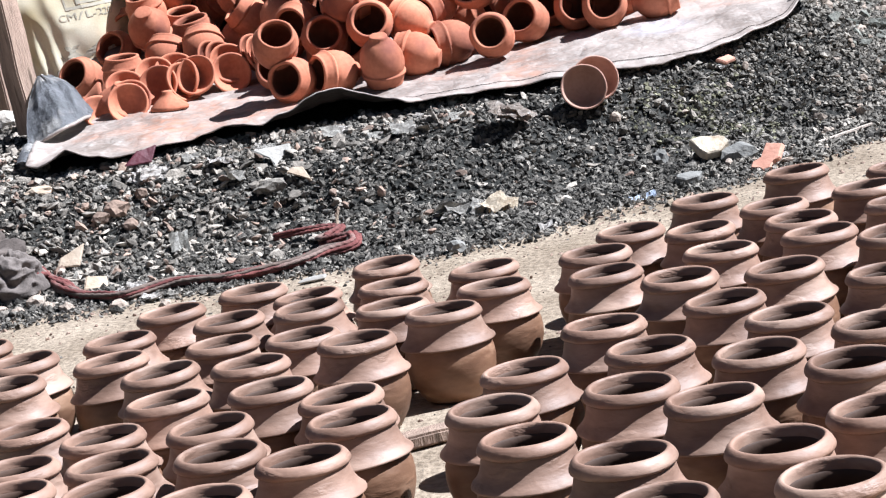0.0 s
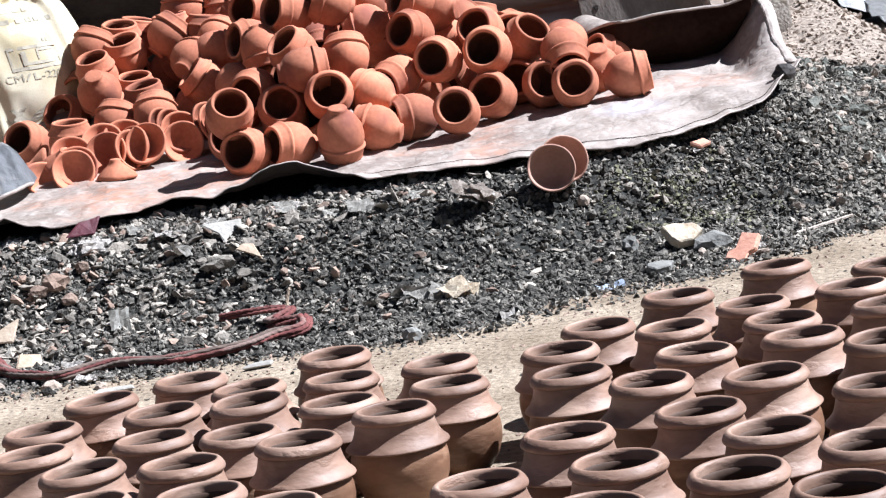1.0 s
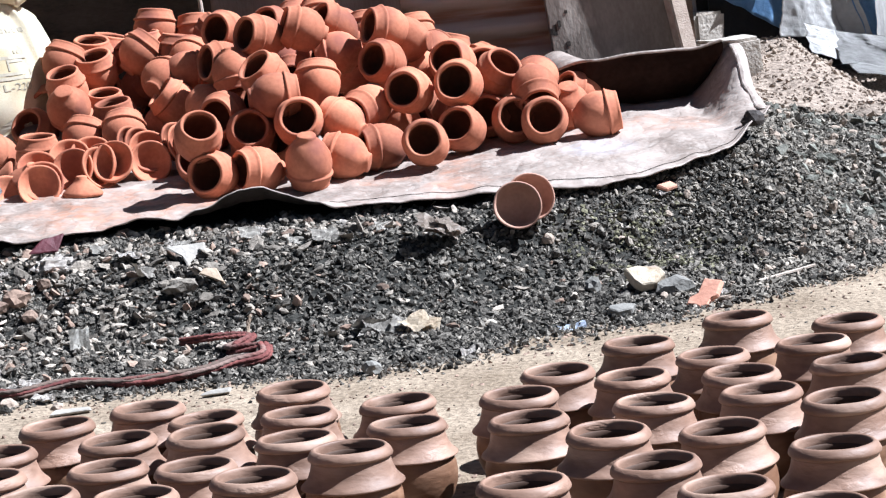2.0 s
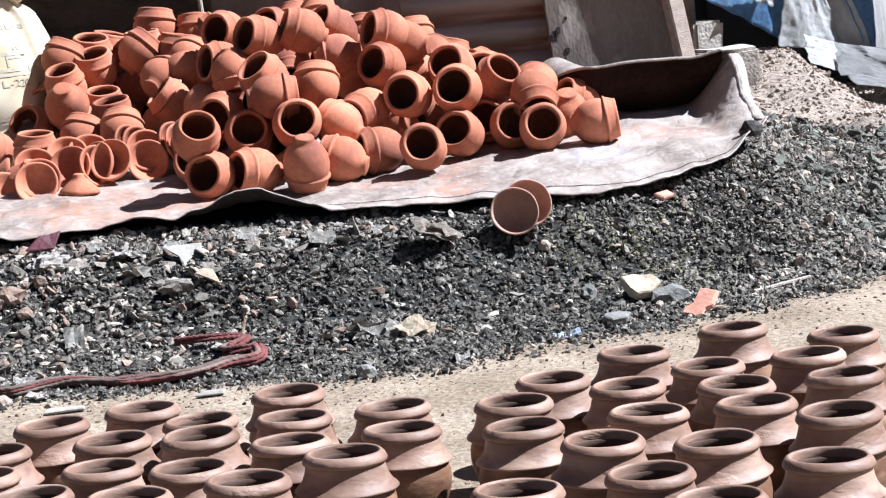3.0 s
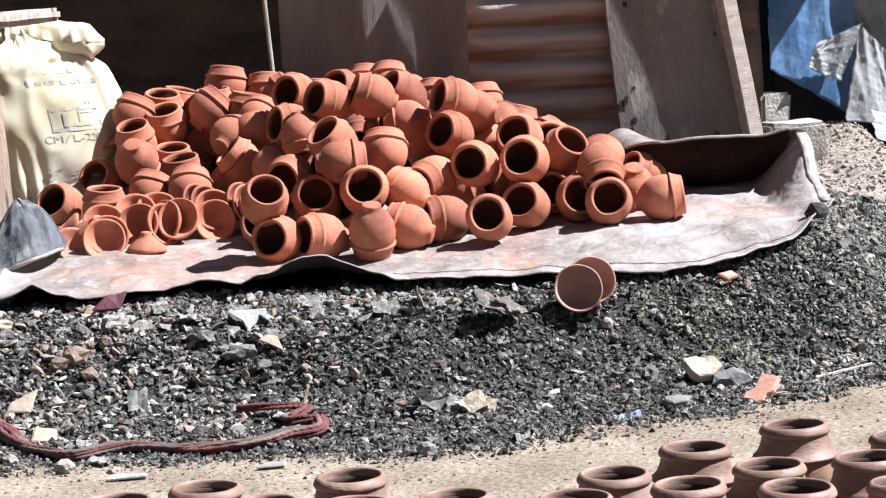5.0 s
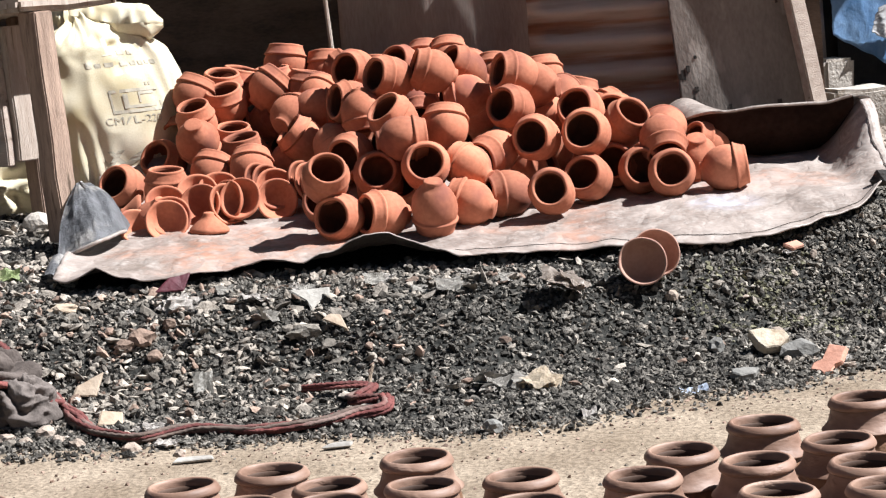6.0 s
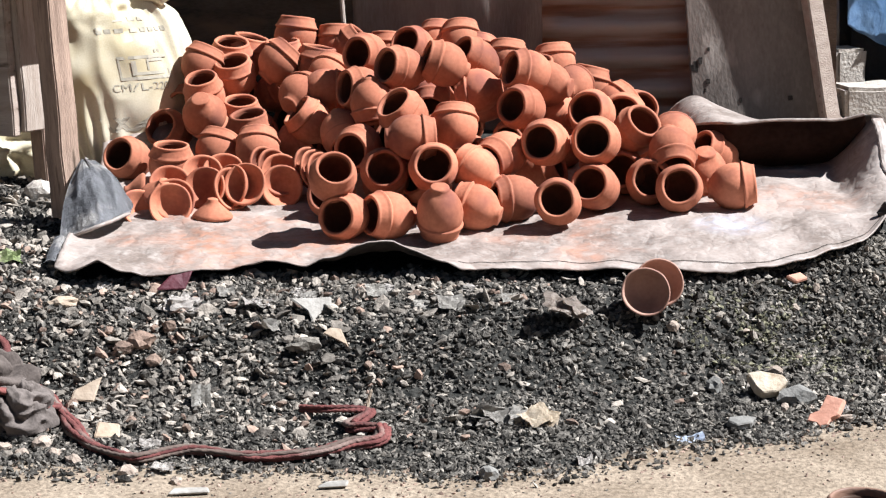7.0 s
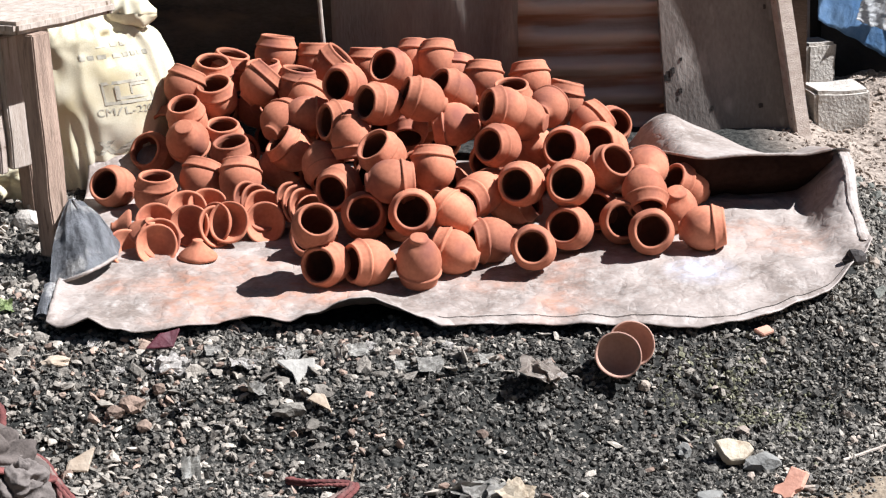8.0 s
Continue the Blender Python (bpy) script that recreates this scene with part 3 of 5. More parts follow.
scatter("pale_flakes", M_ash, 560, on_left_bank, 0.021, 0.2, 19, "pale thin flakes of ash and shell on the bank", "ash", lift=1.5)
def on_far_left(rnd):
    x, y = rnd.uniform(-1.75, -0.98), rnd.uniform(-0.3, 1.1)
    return (x, y) if rnd.rand() < 0.1 + 0.9 * step(-0.1, 0.3, y) else (None, None)


scatter("grey_flakes", M_ash, 900, on_far_left, 0.022, 0.2, 20, "grey brittle flakes heaped by the table", "ash", lift=1.2)
scatter("shard_bits", M_brownchip, 700, on_left_bank, 0.014, 0.45, 13, "small brown pottery shards among the charcoal", "shards", lift=0.9)
scatter("light_specks", M_ash, 1500, on_bank, 0.0065, 0.5, 14, "small grey specks lying over the charcoal", "ash", lift=1.2)
scatter("dirt_grit", M_brownchip, 2600, on_dirt, 0.005, 0.5, 15, "grit and crumbs on the trodden dirt", "grit", lift=0.2)
scatter("coal_grit", M_char, 1500, on_dirt, 0.0040, 0.5, 16, "charcoal crumbs spilled over the dirt", "grit", lift=0.2)
def on_clods(rnd):
    x, y = rnd.uniform(1.15, 2.3), rnd.uniform(-0.25, 1.0)
    if rnd.rand() > step(1.18, 1.5, x + 0.25 * y) * step(1.1, 0.8, y + 0.35 * (x - 1.5)):
        return None, None
    return x, y


scatter("rubble_bits", M_rubble, 5200, on_rubble, 0.007, 0.6, 17, "pale broken stones and mortar crumbs on the bank", "rubble")
scatter("rubble_lumps", M_rubble, 500, on_rubble, 0.017, 0.5, 31, "pale lumps of old mortar crusted over the bank", "rubble", lift=-0.1)
scatter("grey_clods", M_clod, 420, on_clods, 0.021, 0.6, 32, "grey-green weathered clods beside the tarpaulin", "clods", lift=0.4)

# ---- shed behind ----
WALL_Y = 1.42


def wall_panel(name, x0, x1, y, z0, z1, material, label, th=0.03, rough=0.006):
    bm = box(x1 - x0, th, z1 - z0, 0.004, rough, 6, seed=x0)
    ob = part(name, bm, material)
    ob.matrix_world = pose((x0 + x1) / 2, y, z0)
    return tagged(ob, label, "wall", kind="structure")


wall_panel("wall_back", -3.2, -0.18, 2.05, 0.25, 1.75, M_shed, "dark brown shed wall in deep shade")
wall_panel("wall_left", -3.2, -3.1, 1.5, 0.25, 1.75, M_shed, "dark brown shed side")


def cloth_wall(u, v):
    x = -0.24 + 0.68 * u
    return Vector((x, WALL_Y + 0.02 + 0.018 * math.sin(u * 9 + v) + 0.01 * noise.noise((u * 6, v * 2, 1)), 0.28 + 1.05 * v))


tagged(part("cloth_screen", sheet(cloth_wall, 40, 20, 0.004), M_tin, smooth=True), "dull brown sheet hanging as a screen on the shed", "screen")


def corrugated(u, v):
    z = 0.28 + 1.05 * v
    return Vector((0.40 + 0.56 * u, WALL_Y - 0.02 + 0.017 * math.sin(z * 2 * math.pi / 0.108), z))


tagged(part("corrugated_sheet", sheet(corrugated, 8, 130, 0.002), M_rust, smooth=True), "rusted corrugated iron sheet standing against the shed", "sheet metal")
wall_panel("wall_behind", -0.2, 1.42, WALL_Y + 0.12, 0.25, 1.75, M_shed, "dark brown boards behind the iron sheet")


def build_shade_roof():
    # added out of view, only to keep sun off the shed front
    bm = box(5.6, 1.0, 0.03, 0.004)
    ob = part("roof", bm, M_tin)
    ob.matrix_world = pose(-0.40, 1.90, 1.77, 3, 0, 0)
    return tagged(ob, "unseen tin roof added to shade the shed front", "roof", kind="structure")


build_shade_roof()

# tall board leaning at the shed's corner
board = empty("leaning_board", pose(1.13, 1.32, 0.27, -3, -3.5, 5), "dusty grey wooden board leaning upright beside the iron sheet", "board")
part("panel", box(0.44, 0.022, 1.1, 0.003, 0.002, 5, 1), M_board, board)
part("batten", box(0.06, 0.05, 1.12, 0.005, 0.003, 5, 2, at=(0.255, -0.012, 0), turn=pose(0, 0, 0, 0, -6, 18)), M_plank, board, "pale worn timber edge batten")
rnd = random.Random(5)
for k in range(16):
    near = k < 11
    fx, fz, w = (rnd.uniform(-0.215, -0.15) if near else rnd.uniform(-0.1, 0.2)), rnd.uniform(0.15, 0.95), rnd.uniform(0.006, 0.016)
    part("fleck", box(w, 0.003, w * rnd.uniform(1.0, 2.6), 0.001, 0.003, 1, k, at=(fx, -0.0116, fz)), M_fleck, board, "black fleck where the coat has come off")
post = tagged(part("timber_post", box(0.07, 0.06, 1.25, 0.005, 0.004, 5, 3), M_wood2), "pale rough timber post behind the board", "post")
post.matrix_world = pose(1.50, 2.085, 0.34, 0, -1, 0)
pole = tagged(part("thin_pole", lathe([(0, 0), (0.008, 0), (0.007, 0.9), (0, 0.9)], 8), M_wood2), "thin pale stick standing in the shed", "stick")
pole.matrix_world = pose(-0.25, 1.36, 0.40, 0, -3, 0)


def block(x, y, z, sx, sy, sz, rz, seed, label):
    ob = tagged(part("concrete_block", box(sx, sy, sz, 0.012, 0.008, 5, seed), M_concrete), label, "block", "blocks by the shed")
    ob.matrix_world = pose(x, y, z, 0, 0, rz)
    return ob


block(1.530, 1.555, 0.315, 0.205, 0.18, 0.175, 9, 3, "large rough concrete block on the rubble bank")
block(1.528, 1.95, 0.35, 0.12, 0.12, 0.225, 20, 5, "small upright concrete block behind the larger one")



# ---- blue and grey sheet heaped at the side ----
def ridge(x, y, z):
    return 1 - 2 * abs(noise.noise((x, y, z)))


def pleat(name, bl, br, tr, tl, material, label="", wrinkle=0.02, seed=0, sag=0.0):
    """One hanging fold of a sheet between four corners, wrinkled along its length."""
    bl, br, tr, tl = (Vector(p) for p in (bl, br, tr, tl))

    def at(u, v):
        p = bl.lerp(br, u).lerp(tl.lerp(tr, u), v)
        w = wrinkle * (ridge(u * 2.4 + v * 1.1 + seed, v * 0.8, seed) + 0.4 * ridge(u * 6 + seed, v * 3.1, seed * 2) + 0.2 * noise.noise((u * 15, v * 15, seed)))
        edge = 0.012 * noise.noise((v * 5, seed, 3)) * (2 * u - 1) + 0.006 * noise.noise((v * 16, seed, 5))
        return p + Vector((edge, -w - sag * math.sin(math.pi * u), 0.010 * noise.noise((u * 5, seed, 8)) * (1 - v)))

    return part(name, sheet(at, 36, 44, 0.003), material, sheet_heap, label, smooth=True)


sheet_heap = empty("covered_heap", pose(0, 0, 0), "blue and grey plastic sheet draped in folds over a heap", "sheet")
pleat("blue_sheet", (1.53, 1.92, 0.66), (1.84, 2.03, 0.47), (1.98, 2.14, 1.25), (1.54, 1.96, 1.25), M_blue, "pale blue sheet", 0.014, 1)
pleat("torn_hem", (1.665, 1.90, 0.655), (1.80, 1.96, 0.60), (1.90, 2.00, 0.81), (1.70, 1.92, 0.745), M_silver, "crinkled white torn hem", 0.012, 4)
pleat("white_fold", (1.785, 1.84, 0.46), (2.06, 2.00, 0.42), (1.995, 1.99, 0.68), (1.865, 1.92, 0.81), M_silver, "white sunlit fold", 0.014, 7, 0.02)
pleat("shaded_fold", (2.02, 2.03, 0.40), (2.16, 1.965, 0.42), (1.90, 2.04, 1.25), (1.76, 2.11, 1.25), M_silver, "grey fold turned from the light", 0.012, 10)
pleat("blue_fold", (2.145, 1.97, 0.38), (2.22, 2.03, 0.40), (2.23, 2.14, 1.25), (1.89, 2.05, 1.25), M_blue, "deep blue fold", 0.014, 13)
pleat("pale_edge", (2.17, 1.93, 0.34), (2.30, 2.10, 0.22), (2.30, 2.20, 1.25), (2.18, 2.04, 1.25), M_silver, "pale edge of the sheet", 0.012, 16)
pleat("end_fold", (2.28, 2.08, 0.22), (2.70, 2.50, 0.20), (2.70, 2.60, 1.25), (2.28, 2.18, 1.25), M_silver, "", 0.05, 19)
pleat("bunched_end", (1.87, 1.74, 0.40), (2.05, 1.84, 0.33), (2.06, 1.98, 0.44), (1.88, 1.86, 0.50), M_silver, "bunched white end of the fold", 0.018, 33, 0.02)
pleat("low_flap", (1.97, 1.72, 0.345), (2.34, 1.70, 0.275), (2.26, 1.92, 0.40), (2.00, 1.92, 0.455), M_greysheet, "grey flap lying on the ground", 0.022, 22)
pleat("lower_hem", (2.00, 1.62, 0.315), (2.38, 1.58, 0.255), (2.36, 1.76, 0.30), (2.00, 1.78, 0.36), M_greysheet, "", 0.016, 25)
# filler block added behind the folds to close the heap
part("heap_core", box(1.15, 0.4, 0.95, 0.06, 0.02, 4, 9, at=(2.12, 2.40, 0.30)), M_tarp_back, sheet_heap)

# ---- tarpaulin under the fired pots ----
FRONT = [(-1.06, -0.160), (-0.98, -0.230), (-0.85, -0.280), (-0.64, -0.240), (-0.5, -0.220), (-0.37, -0.250), (-0.22, -0.240), (-0.04, -0.250), (0.08, -0.302),
         (0.27, -0.282), (0.51, -0.302), (0.8, -0.332), (1.0, -0.292), (1.18, -0.192), (1.3, -0.062), (1.36, 0.058)]
LIFT = [(-1.06, 0.01), (-0.99, 0.012), (-0.90, 0.06), (-0.78, 0.02), (-0.55, 0.018), (-0.45, 0.035), (-0.34, 0.025), (-0.24, 0.055), (-0.17, 0.085), (-0.10, 0.085),
        (-0.02, 0.05), (0.08, 0.012), (0.3, 0.02), (0.6, 0.01), (0.85, 0.02), (1.05, 0.045), (1.2, 0.03), (1.36, 0.05)]


def tarp_at(u, v):
    x = -1.03 + 2.39 * u
    w = step(0.70, 0.90, x)
    side = step(1.20, 1.36, x)
    yf = lerp(FRONT, x)
    yk = 1.02 * (1 - w) + 0.56 * w
    if v < 0.70:
        s = v / 0.70
        y = yf + (yk - yf) * s
        z = height(x, y) + 0.024 + (lerp(LIFT, x) - 0.014) * math.exp(-s * (yk - yf) / 0.07)
        z += 0.008 * noise.noise((x * 5, y * 5, 3)) + 0.004 * noise.noise((x * 17, y * 17, 3)) + 0.012 * (0.5 - abs(noise.noise((x * 4 + y * 3, y * 7 - x * 2, 6)))) + 0.006 * (0.5 - abs(noise.noise((x * 13, y * 11, 9)))) + 0.011 * (noise.voronoi((x * 11, y * 9, 2))[0][0] - 0.4)
        z += 0.11 * step(0.78, 1.0, s) * step(-0.45, -0.75, x) + 0.012 * step(-0.97, -1.06, x)
        z += side * (0.03 + 0.15 * step(0.0, 1.0, s))
        y -= side * 0.13 * step(0.4, 1.0, s)
        return Vector((x + 0.02 * side * noise.noise((y * 6, 0, 1)), y, z))
    s = (v - 0.70) / 0.30
    z0 = height(x, yk) + 0.024 + side * 0.18 + 0.11 * step(-0.45, -0.75, x) + 0.012 * step(-0.97, -1.06, x)
    k = min(1, s / 0.55)
    wall = 0.155 * w * (1 - side) + 0.012 * noise.noise((x * 7, 1, 7)) * w
    y = yk - side * 0.13 + (0.03 * math.sin(math.pi * k) - 0.11 * k * k) * w * (1 - side) + 0.04 * (1 - w) * s
    z = z0 + wall * k
    if s > 0.55:
        q = (s - 0.55) / 0.45
        y += q * 0.52 * w
        z += q * (-0.15 + 0.22 * max(0.0, 1 - abs(x - 0.78) / (0.12 if x < 0.78 else 0.42))) * w * (1 - side) - 0.12 * q * side
    return Vector((x, y, z))


tarp = tagged(part("tarpaulin", sheet(tarp_at, 260, 140, 0), M_tarp, smooth=True),
              "worn grey-white tarpaulin stained orange, edges curled, spread on the bank", "tarpaulin")
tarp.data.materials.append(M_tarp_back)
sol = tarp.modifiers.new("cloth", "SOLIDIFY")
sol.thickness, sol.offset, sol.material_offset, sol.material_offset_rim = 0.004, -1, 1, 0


def seam(u0, u1, v, n=60):
    return [tarp_at(u0 + (u1 - u0) * i / n, v) + Vector((0, 0, 0.002)) for i in range(n + 1)]


part("hem_stitching", tube(seam(0.46, 0.97, 0.022, 40), 0.0009, 6, 0.1), M_thread, tarp, "dark stitched hem line")
part("side_hem", tube([tarp_at(0.99, k / 20) + Vector((0, 0, 0.004)) for k in range(1, 17)], 0.012, 8, 0.03, 3, 0.35), M_tarp, tarp, "folded grey side hem")


torn = crumple(0.07, 0.05, 0.06, 41, 0.5, 1.4)
bmesh.ops.transform(torn, matrix=Matrix.Translation(tarp_at(0.965, 0.0) + Vector((0.0, 0.015, -0.02))), verts=torn.verts)
part("torn_corner", torn, M_tarp_back, tarp, "dark torn and bunched corner of the sheet")


def turned_flap(u, v):
    p, q = tarp_at(0.74 + 0.235 * u, 0.69), tarp_at(0.74 + 0.235 * u, 0.865)
    r = p.lerp(q, v)
    return r + Vector((0, -0.012 - 0.035 * math.sin(math.pi * v) - 0.02 * v, 0.004 + 0.004 * v))


# the flap's own shadow is put into its dark colour
part("turned_flap", sheet(turned_flap, 40, 12, 0.003), M_flap, tarp, "brown underside of the turned-up back edge, darkened for its shade", smooth=True)
part("flap_edge", tube([turned_flap(i / 24, 1.0) + Vector((0, -0.002, 0.003)) for i in range(25)], 0.0045, 8, 0.04, 5), M_tarp, tarp, "pale folded edge of the flap")


def raised_corner(u, v):
    """The corner of the sheet propped up into a peak: u from its outer to its inner edge, v down from the peak."""
    left = Vector((-1.020, 0.345, 0.487)).lerp(Vector((-1.056, 0.10, 0.292)), v) + Vector((-0.012 * math.sin(math.pi * v), 0, 0.020 * math.sin(math.pi * v)))
    right = Vector((-1.008, 0.345, 0.487)).lerp(Vector((-0.866, 0.185, 0.350)), v) + Vector((0.020, 0, 0.032)) * math.sin(math.pi * v)
    p = left.lerp(right, u)
    bulge = math.sin(math.pi * min(1, max(0, u))) * v ** 0.7
    fold = 0.016 * noise.noise((u * 5, v * 1.6, 2)) + 0.012 * ridge(u * 4 - v, v * 1.4, 5) * v + 0.005 * noise.noise((u * 16, v * 9, 7))
    return p + Vector((0.02, -0.055, 0.012)) * bulge + Vector((0, -1, 0.3)) * fold


def raised_back(u, v):
    near = raised_corner(1.0, v)
    far = Vector((-1.010, 0.350, 0.485)).lerp(Vector((-0.895, 0.42, 0.325)), v)
    return near.lerp(far, u) + Vector((0.012, 0, 0.015)) * (math.sin(math.pi * u) * v) + Vector((0, 0, 0.008 * noise.noise((u * 6, v * 6, 4))))


part("folded_corner", sheet(raised_corner, 30, 26, 0.004), M_tarp_fold, tarp, "dark grey corner folded up into a peak", smooth=True)
part("folded_back", sheet(raised_back, 16, 22, 0.004), M_tarp_fold, tarp, "far side of the folded corner", smooth=True)
part("corner_hem", tube([raised_corner(k / 16, 1.0) + Vector((0, -0.003, 0.001)) for k in range(17)], 0.0055, 8, 0.08, 2), M_tarp, tarp, "pale worn hem of the corner", smooth=True)


def curl(u, v):
    a = -2.2 + 4.6 * u
    return Vector((-1.048 + 0.024 * math.cos(a) + 0.006 * noise.noise((u * 4, v * 4, 1)), -0.14 + 0.20 * v, 0.238 + 0.030 * v + 0.024 * (1 + math.sin(a))))


part("curled_edge", sheet(curl, 22, 12, 0.004), M_tarp_fold, tarp, "outer edge curled into a loop", smooth=True)


# ---- unfired pots on the dirt ----
RAW_BELLY = [(0, 0.004), (0.040, 0.0), (0.056, 0.008), (0.071, 0.032), (0.0785, 0.054), (0.0805, 0.072), (0.0795, 0.087), (0.0762, 0.0985), (0.0740, 0.1030),
             (0.0725, 0.1055), (0.066, 0.1070), (0.070, 0.090), (0.072, 0.066), (0.055, 0.02), (0, 0.014)]
RAW_NECK = [(0.0690, 0.1030), (0.0745, 0.1034), (0.0815, 0.1030), (0.0840, 0.1034), (0.0850, 0.1046), (0.0842, 0.1066), (0.0798, 0.1105), (0.0748, 0.1160), (0.0710, 0.1225),
            (0.0682, 0.1300), (0.0662, 0.1375), (0.0650, 0.1435), (0.0645, 0.1475), (0.058, 0.150), (0.0565, 0.146), (0.060, 0.13), (0.066, 0.110), (0.0690, 0.1030)]
RAW_RIM = [(0.0560, 0.138), (0.0550, 0.150), (0.0552, 0.1590), (0.0560, 0.1630), (0.0576, 0.1650), (0.0600, 0.1655), (0.0628, 0.1640), (0.0665, 0.1598), (0.0690, 0.1550),
           (0.0698, 0.1515), (0.0690, 0.1490), (0.0668, 0.1474), (0.0640, 0.1460), (0.060, 0.143), (0.0560, 0.138)]
RAW_INSIDE = [(0.0549, 0.1500), (0.0528, 0.1480), (0.0532, 0.1400), (0.0562, 0.1290), (0.0620, 0.1110), (0.0660, 0.0900), (0.0690, 0.0680), (0.0530, 0.0230), (0, 0.0170)]
raw_models = []
for i in range(6):
    k = 1 + 0.035 * math.sin(i * 2.3)
    b = tagged(part("clay_pot", lathe([(r, z * k) for r, z in RAW_NECK], 48, 0.026, i + 1, 0.010), M_raw, smooth=True),
               "damp brown unfired clay pot standing on the dirt", "pot", "unfired pots drying in rows")
    part("belly", lathe([(r, z * k) for r, z in RAW_BELLY], 40, 0.022, i + 1, 0.010), M_belly, b, "orange-brown belly, darkened further for the shade below the flange", smooth=True)
    # lining that paints the hollow's shade
    part("inside", lathe([(r, z * k) for r, z in RAW_INSIDE], 48, 0.022, i + 1, 0.010), M_inside, b, "inside of the pot, its shade put into a dark clay colour", smooth=True)
    part("rim", lathe([(r, z * k) for r, z in RAW_RIM], 48, 0.026, i + 1, 0.010), M_raw, b, smooth=True)
    raw_models.append(b)
raw_used = set()


def raw_pot(x, y, model, turn):
    m = pose(x, y, bumpy(x, y) - 0.001, random.uniform(-1.5, 1.5), random.uniform(-1.5, 1.5), turn)
    if model not in raw_used:
        raw_used.add(model)
        raw_models[model].matrix_world = m
        return raw_models[model]
    return copy_thing(raw_models[model], m)


raw_pot(0.821, -2.028, 1, 183)
raw_pot(0.598, -2.169, 3, 238)
raw_pot(0.715, -2.316, 2, 332)
raw_pot(0.424, -2.330, 0, 80)
raw_pot(0.545, -2.457, 4, 190)
raw_pot(0.546, -2.655, 5, 126)
raw_pot(0.334, -2.513, 3, 278)
raw_pot(0.335, -2.679, 5, 293)
raw_pot(0.438, -2.854, 4, 6)
raw_pot(0.486, -3.076, 2, 208)
raw_pot(0.554, -3.261, 2, 93)
raw_pot(0.274, -3.133, 1, 81)
raw_pot(0.468, -3.458, 2, 71)
raw_pot(0.322, -3.349, 3, 64)
raw_pot(0.263, -3.541, 0, 0)
raw_pot(0.362, -3.697, 3, 107)
raw_pot(0.133, -3.298, 2, 84)
raw_pot(0.063, -3.534, 1, 148)
raw_pot(0.098, -3.711, 0, 101)
raw_pot(0.206, -3.908, 3, 93)
raw_pot(0.395, -3.974, 1, 196)
raw_pot(0.427, -4.150, 1, 11)
raw_pot(0.230, -4.107, 5, 212)
raw_pot(0.131, -2.408, 2, 74)
raw_pot(0.133, -2.585, 2, 33)
raw_pot(0.032, -2.759, 0, 154)
raw_pot(-0.056, -2.610, 2, 305)
raw_pot(-0.050, -2.415, 2, 33)
raw_pot(-0.055, -2.235, 1, 181)
raw_pot(-0.212, -2.360, 5, 246)
raw_pot(-0.326, -2.244, 3, 94)
raw_pot(-0.478, -2.326, 3, 241)
raw_pot(-0.363, -2.463, 5, 29)
raw_pot(-0.208, -2.528, 4, 11)
raw_pot(-0.220, -2.728, 2, 206)
raw_pot(-0.369, -2.665, 5, 281)
raw_pot(-0.569, -2.485, 0, 187)
raw_pot(-0.567, -2.670, 4, 296)
raw_pot(-0.461, -2.853, 0, 231)
raw_pot(-0.309, -2.915, 4, 92)
raw_pot(-0.126, -2.893, 3, 60)
raw_pot(-0.265, -3.139, 1, 236)
raw_pot(-0.434, -3.096, 1, 262)
raw_pot(-0.150, -3.253, 5, 268)
raw_pot(-0.134, -3.442, 3, 236)
raw_pot(-0.351, -3.310, 0, 301)
raw_pot(-0.526, -3.238, 0, 151)
raw_pot(-0.662, -3.080, 2, 221)
raw_pot(-0.334, -3.482, 0, 106)
raw_pot(-0.492, -3.443, 1, 262)
raw_pot(-0.210, -3.598, 5, 75)
raw_pot(-0.745, -2.531, 3, 141)
raw_pot(-0.751, -2.713, 0, 159)
raw_pot(-0.650, -3.353, 0, 156)
raw_pot(-0.482, -3.607, 3, 40)
raw_pot(-0.637, -3.514, 1, 352)
raw_pot(-0.345, -3.750, 1, 247)
raw_pot(0.565, -3.639, 4, 24)
raw_pot(0.544, -3.906, 1, 307)
raw_pot(0.647, -3.446, 3, 16)
raw_pot(1.011, -2.141, 5, 304)
raw_pot(0.900, -2.333, 4, 128)
raw_pot(0.912, -2.556, 3, 333)
raw_pot(0.725, -2.502, 2, 74)
raw_pot(0.722, -2.705, 3, 326)
raw_pot(0.833, -2.834, 1, 252)
raw_pot(0.619, -2.908, 2, 106)
raw_pot(0.744, -3.108, 5, 288)
raw_pot(-0.867, -2.324, 3, 322)


# ---- fired pots heaped on the tarpaulin ----
RED_POT = [(0, -0.0735), (0.0245, -0.0740), (0.0280, -0.0725), (0.0285, -0.0680), (0.0298, -0.0625), (0.0400, -0.0550), (0.0525, -0.0425), (0.0625, -0.0250), (0.0672, -0.0040), (0.0672, 0.0110),
           (0.0645, 0.0225), (0.0622, 0.0268), (0.0672, 0.0280), (0.0690, 0.0300), (0.0688, 0.0330), (0.0655, 0.0358), (0.0628, 0.0415), (0.0600, 0.0490), (0.0570, 0.0550),
           (0.0562, 0.0580), (0.0566, 0.0612), (0.0545, 0.0642), (0.0508, 0.0652), (0.0470, 0.0635), (0.0452, 0.0585), (0.0470, 0.0500), (0.0540, 0.0380)]
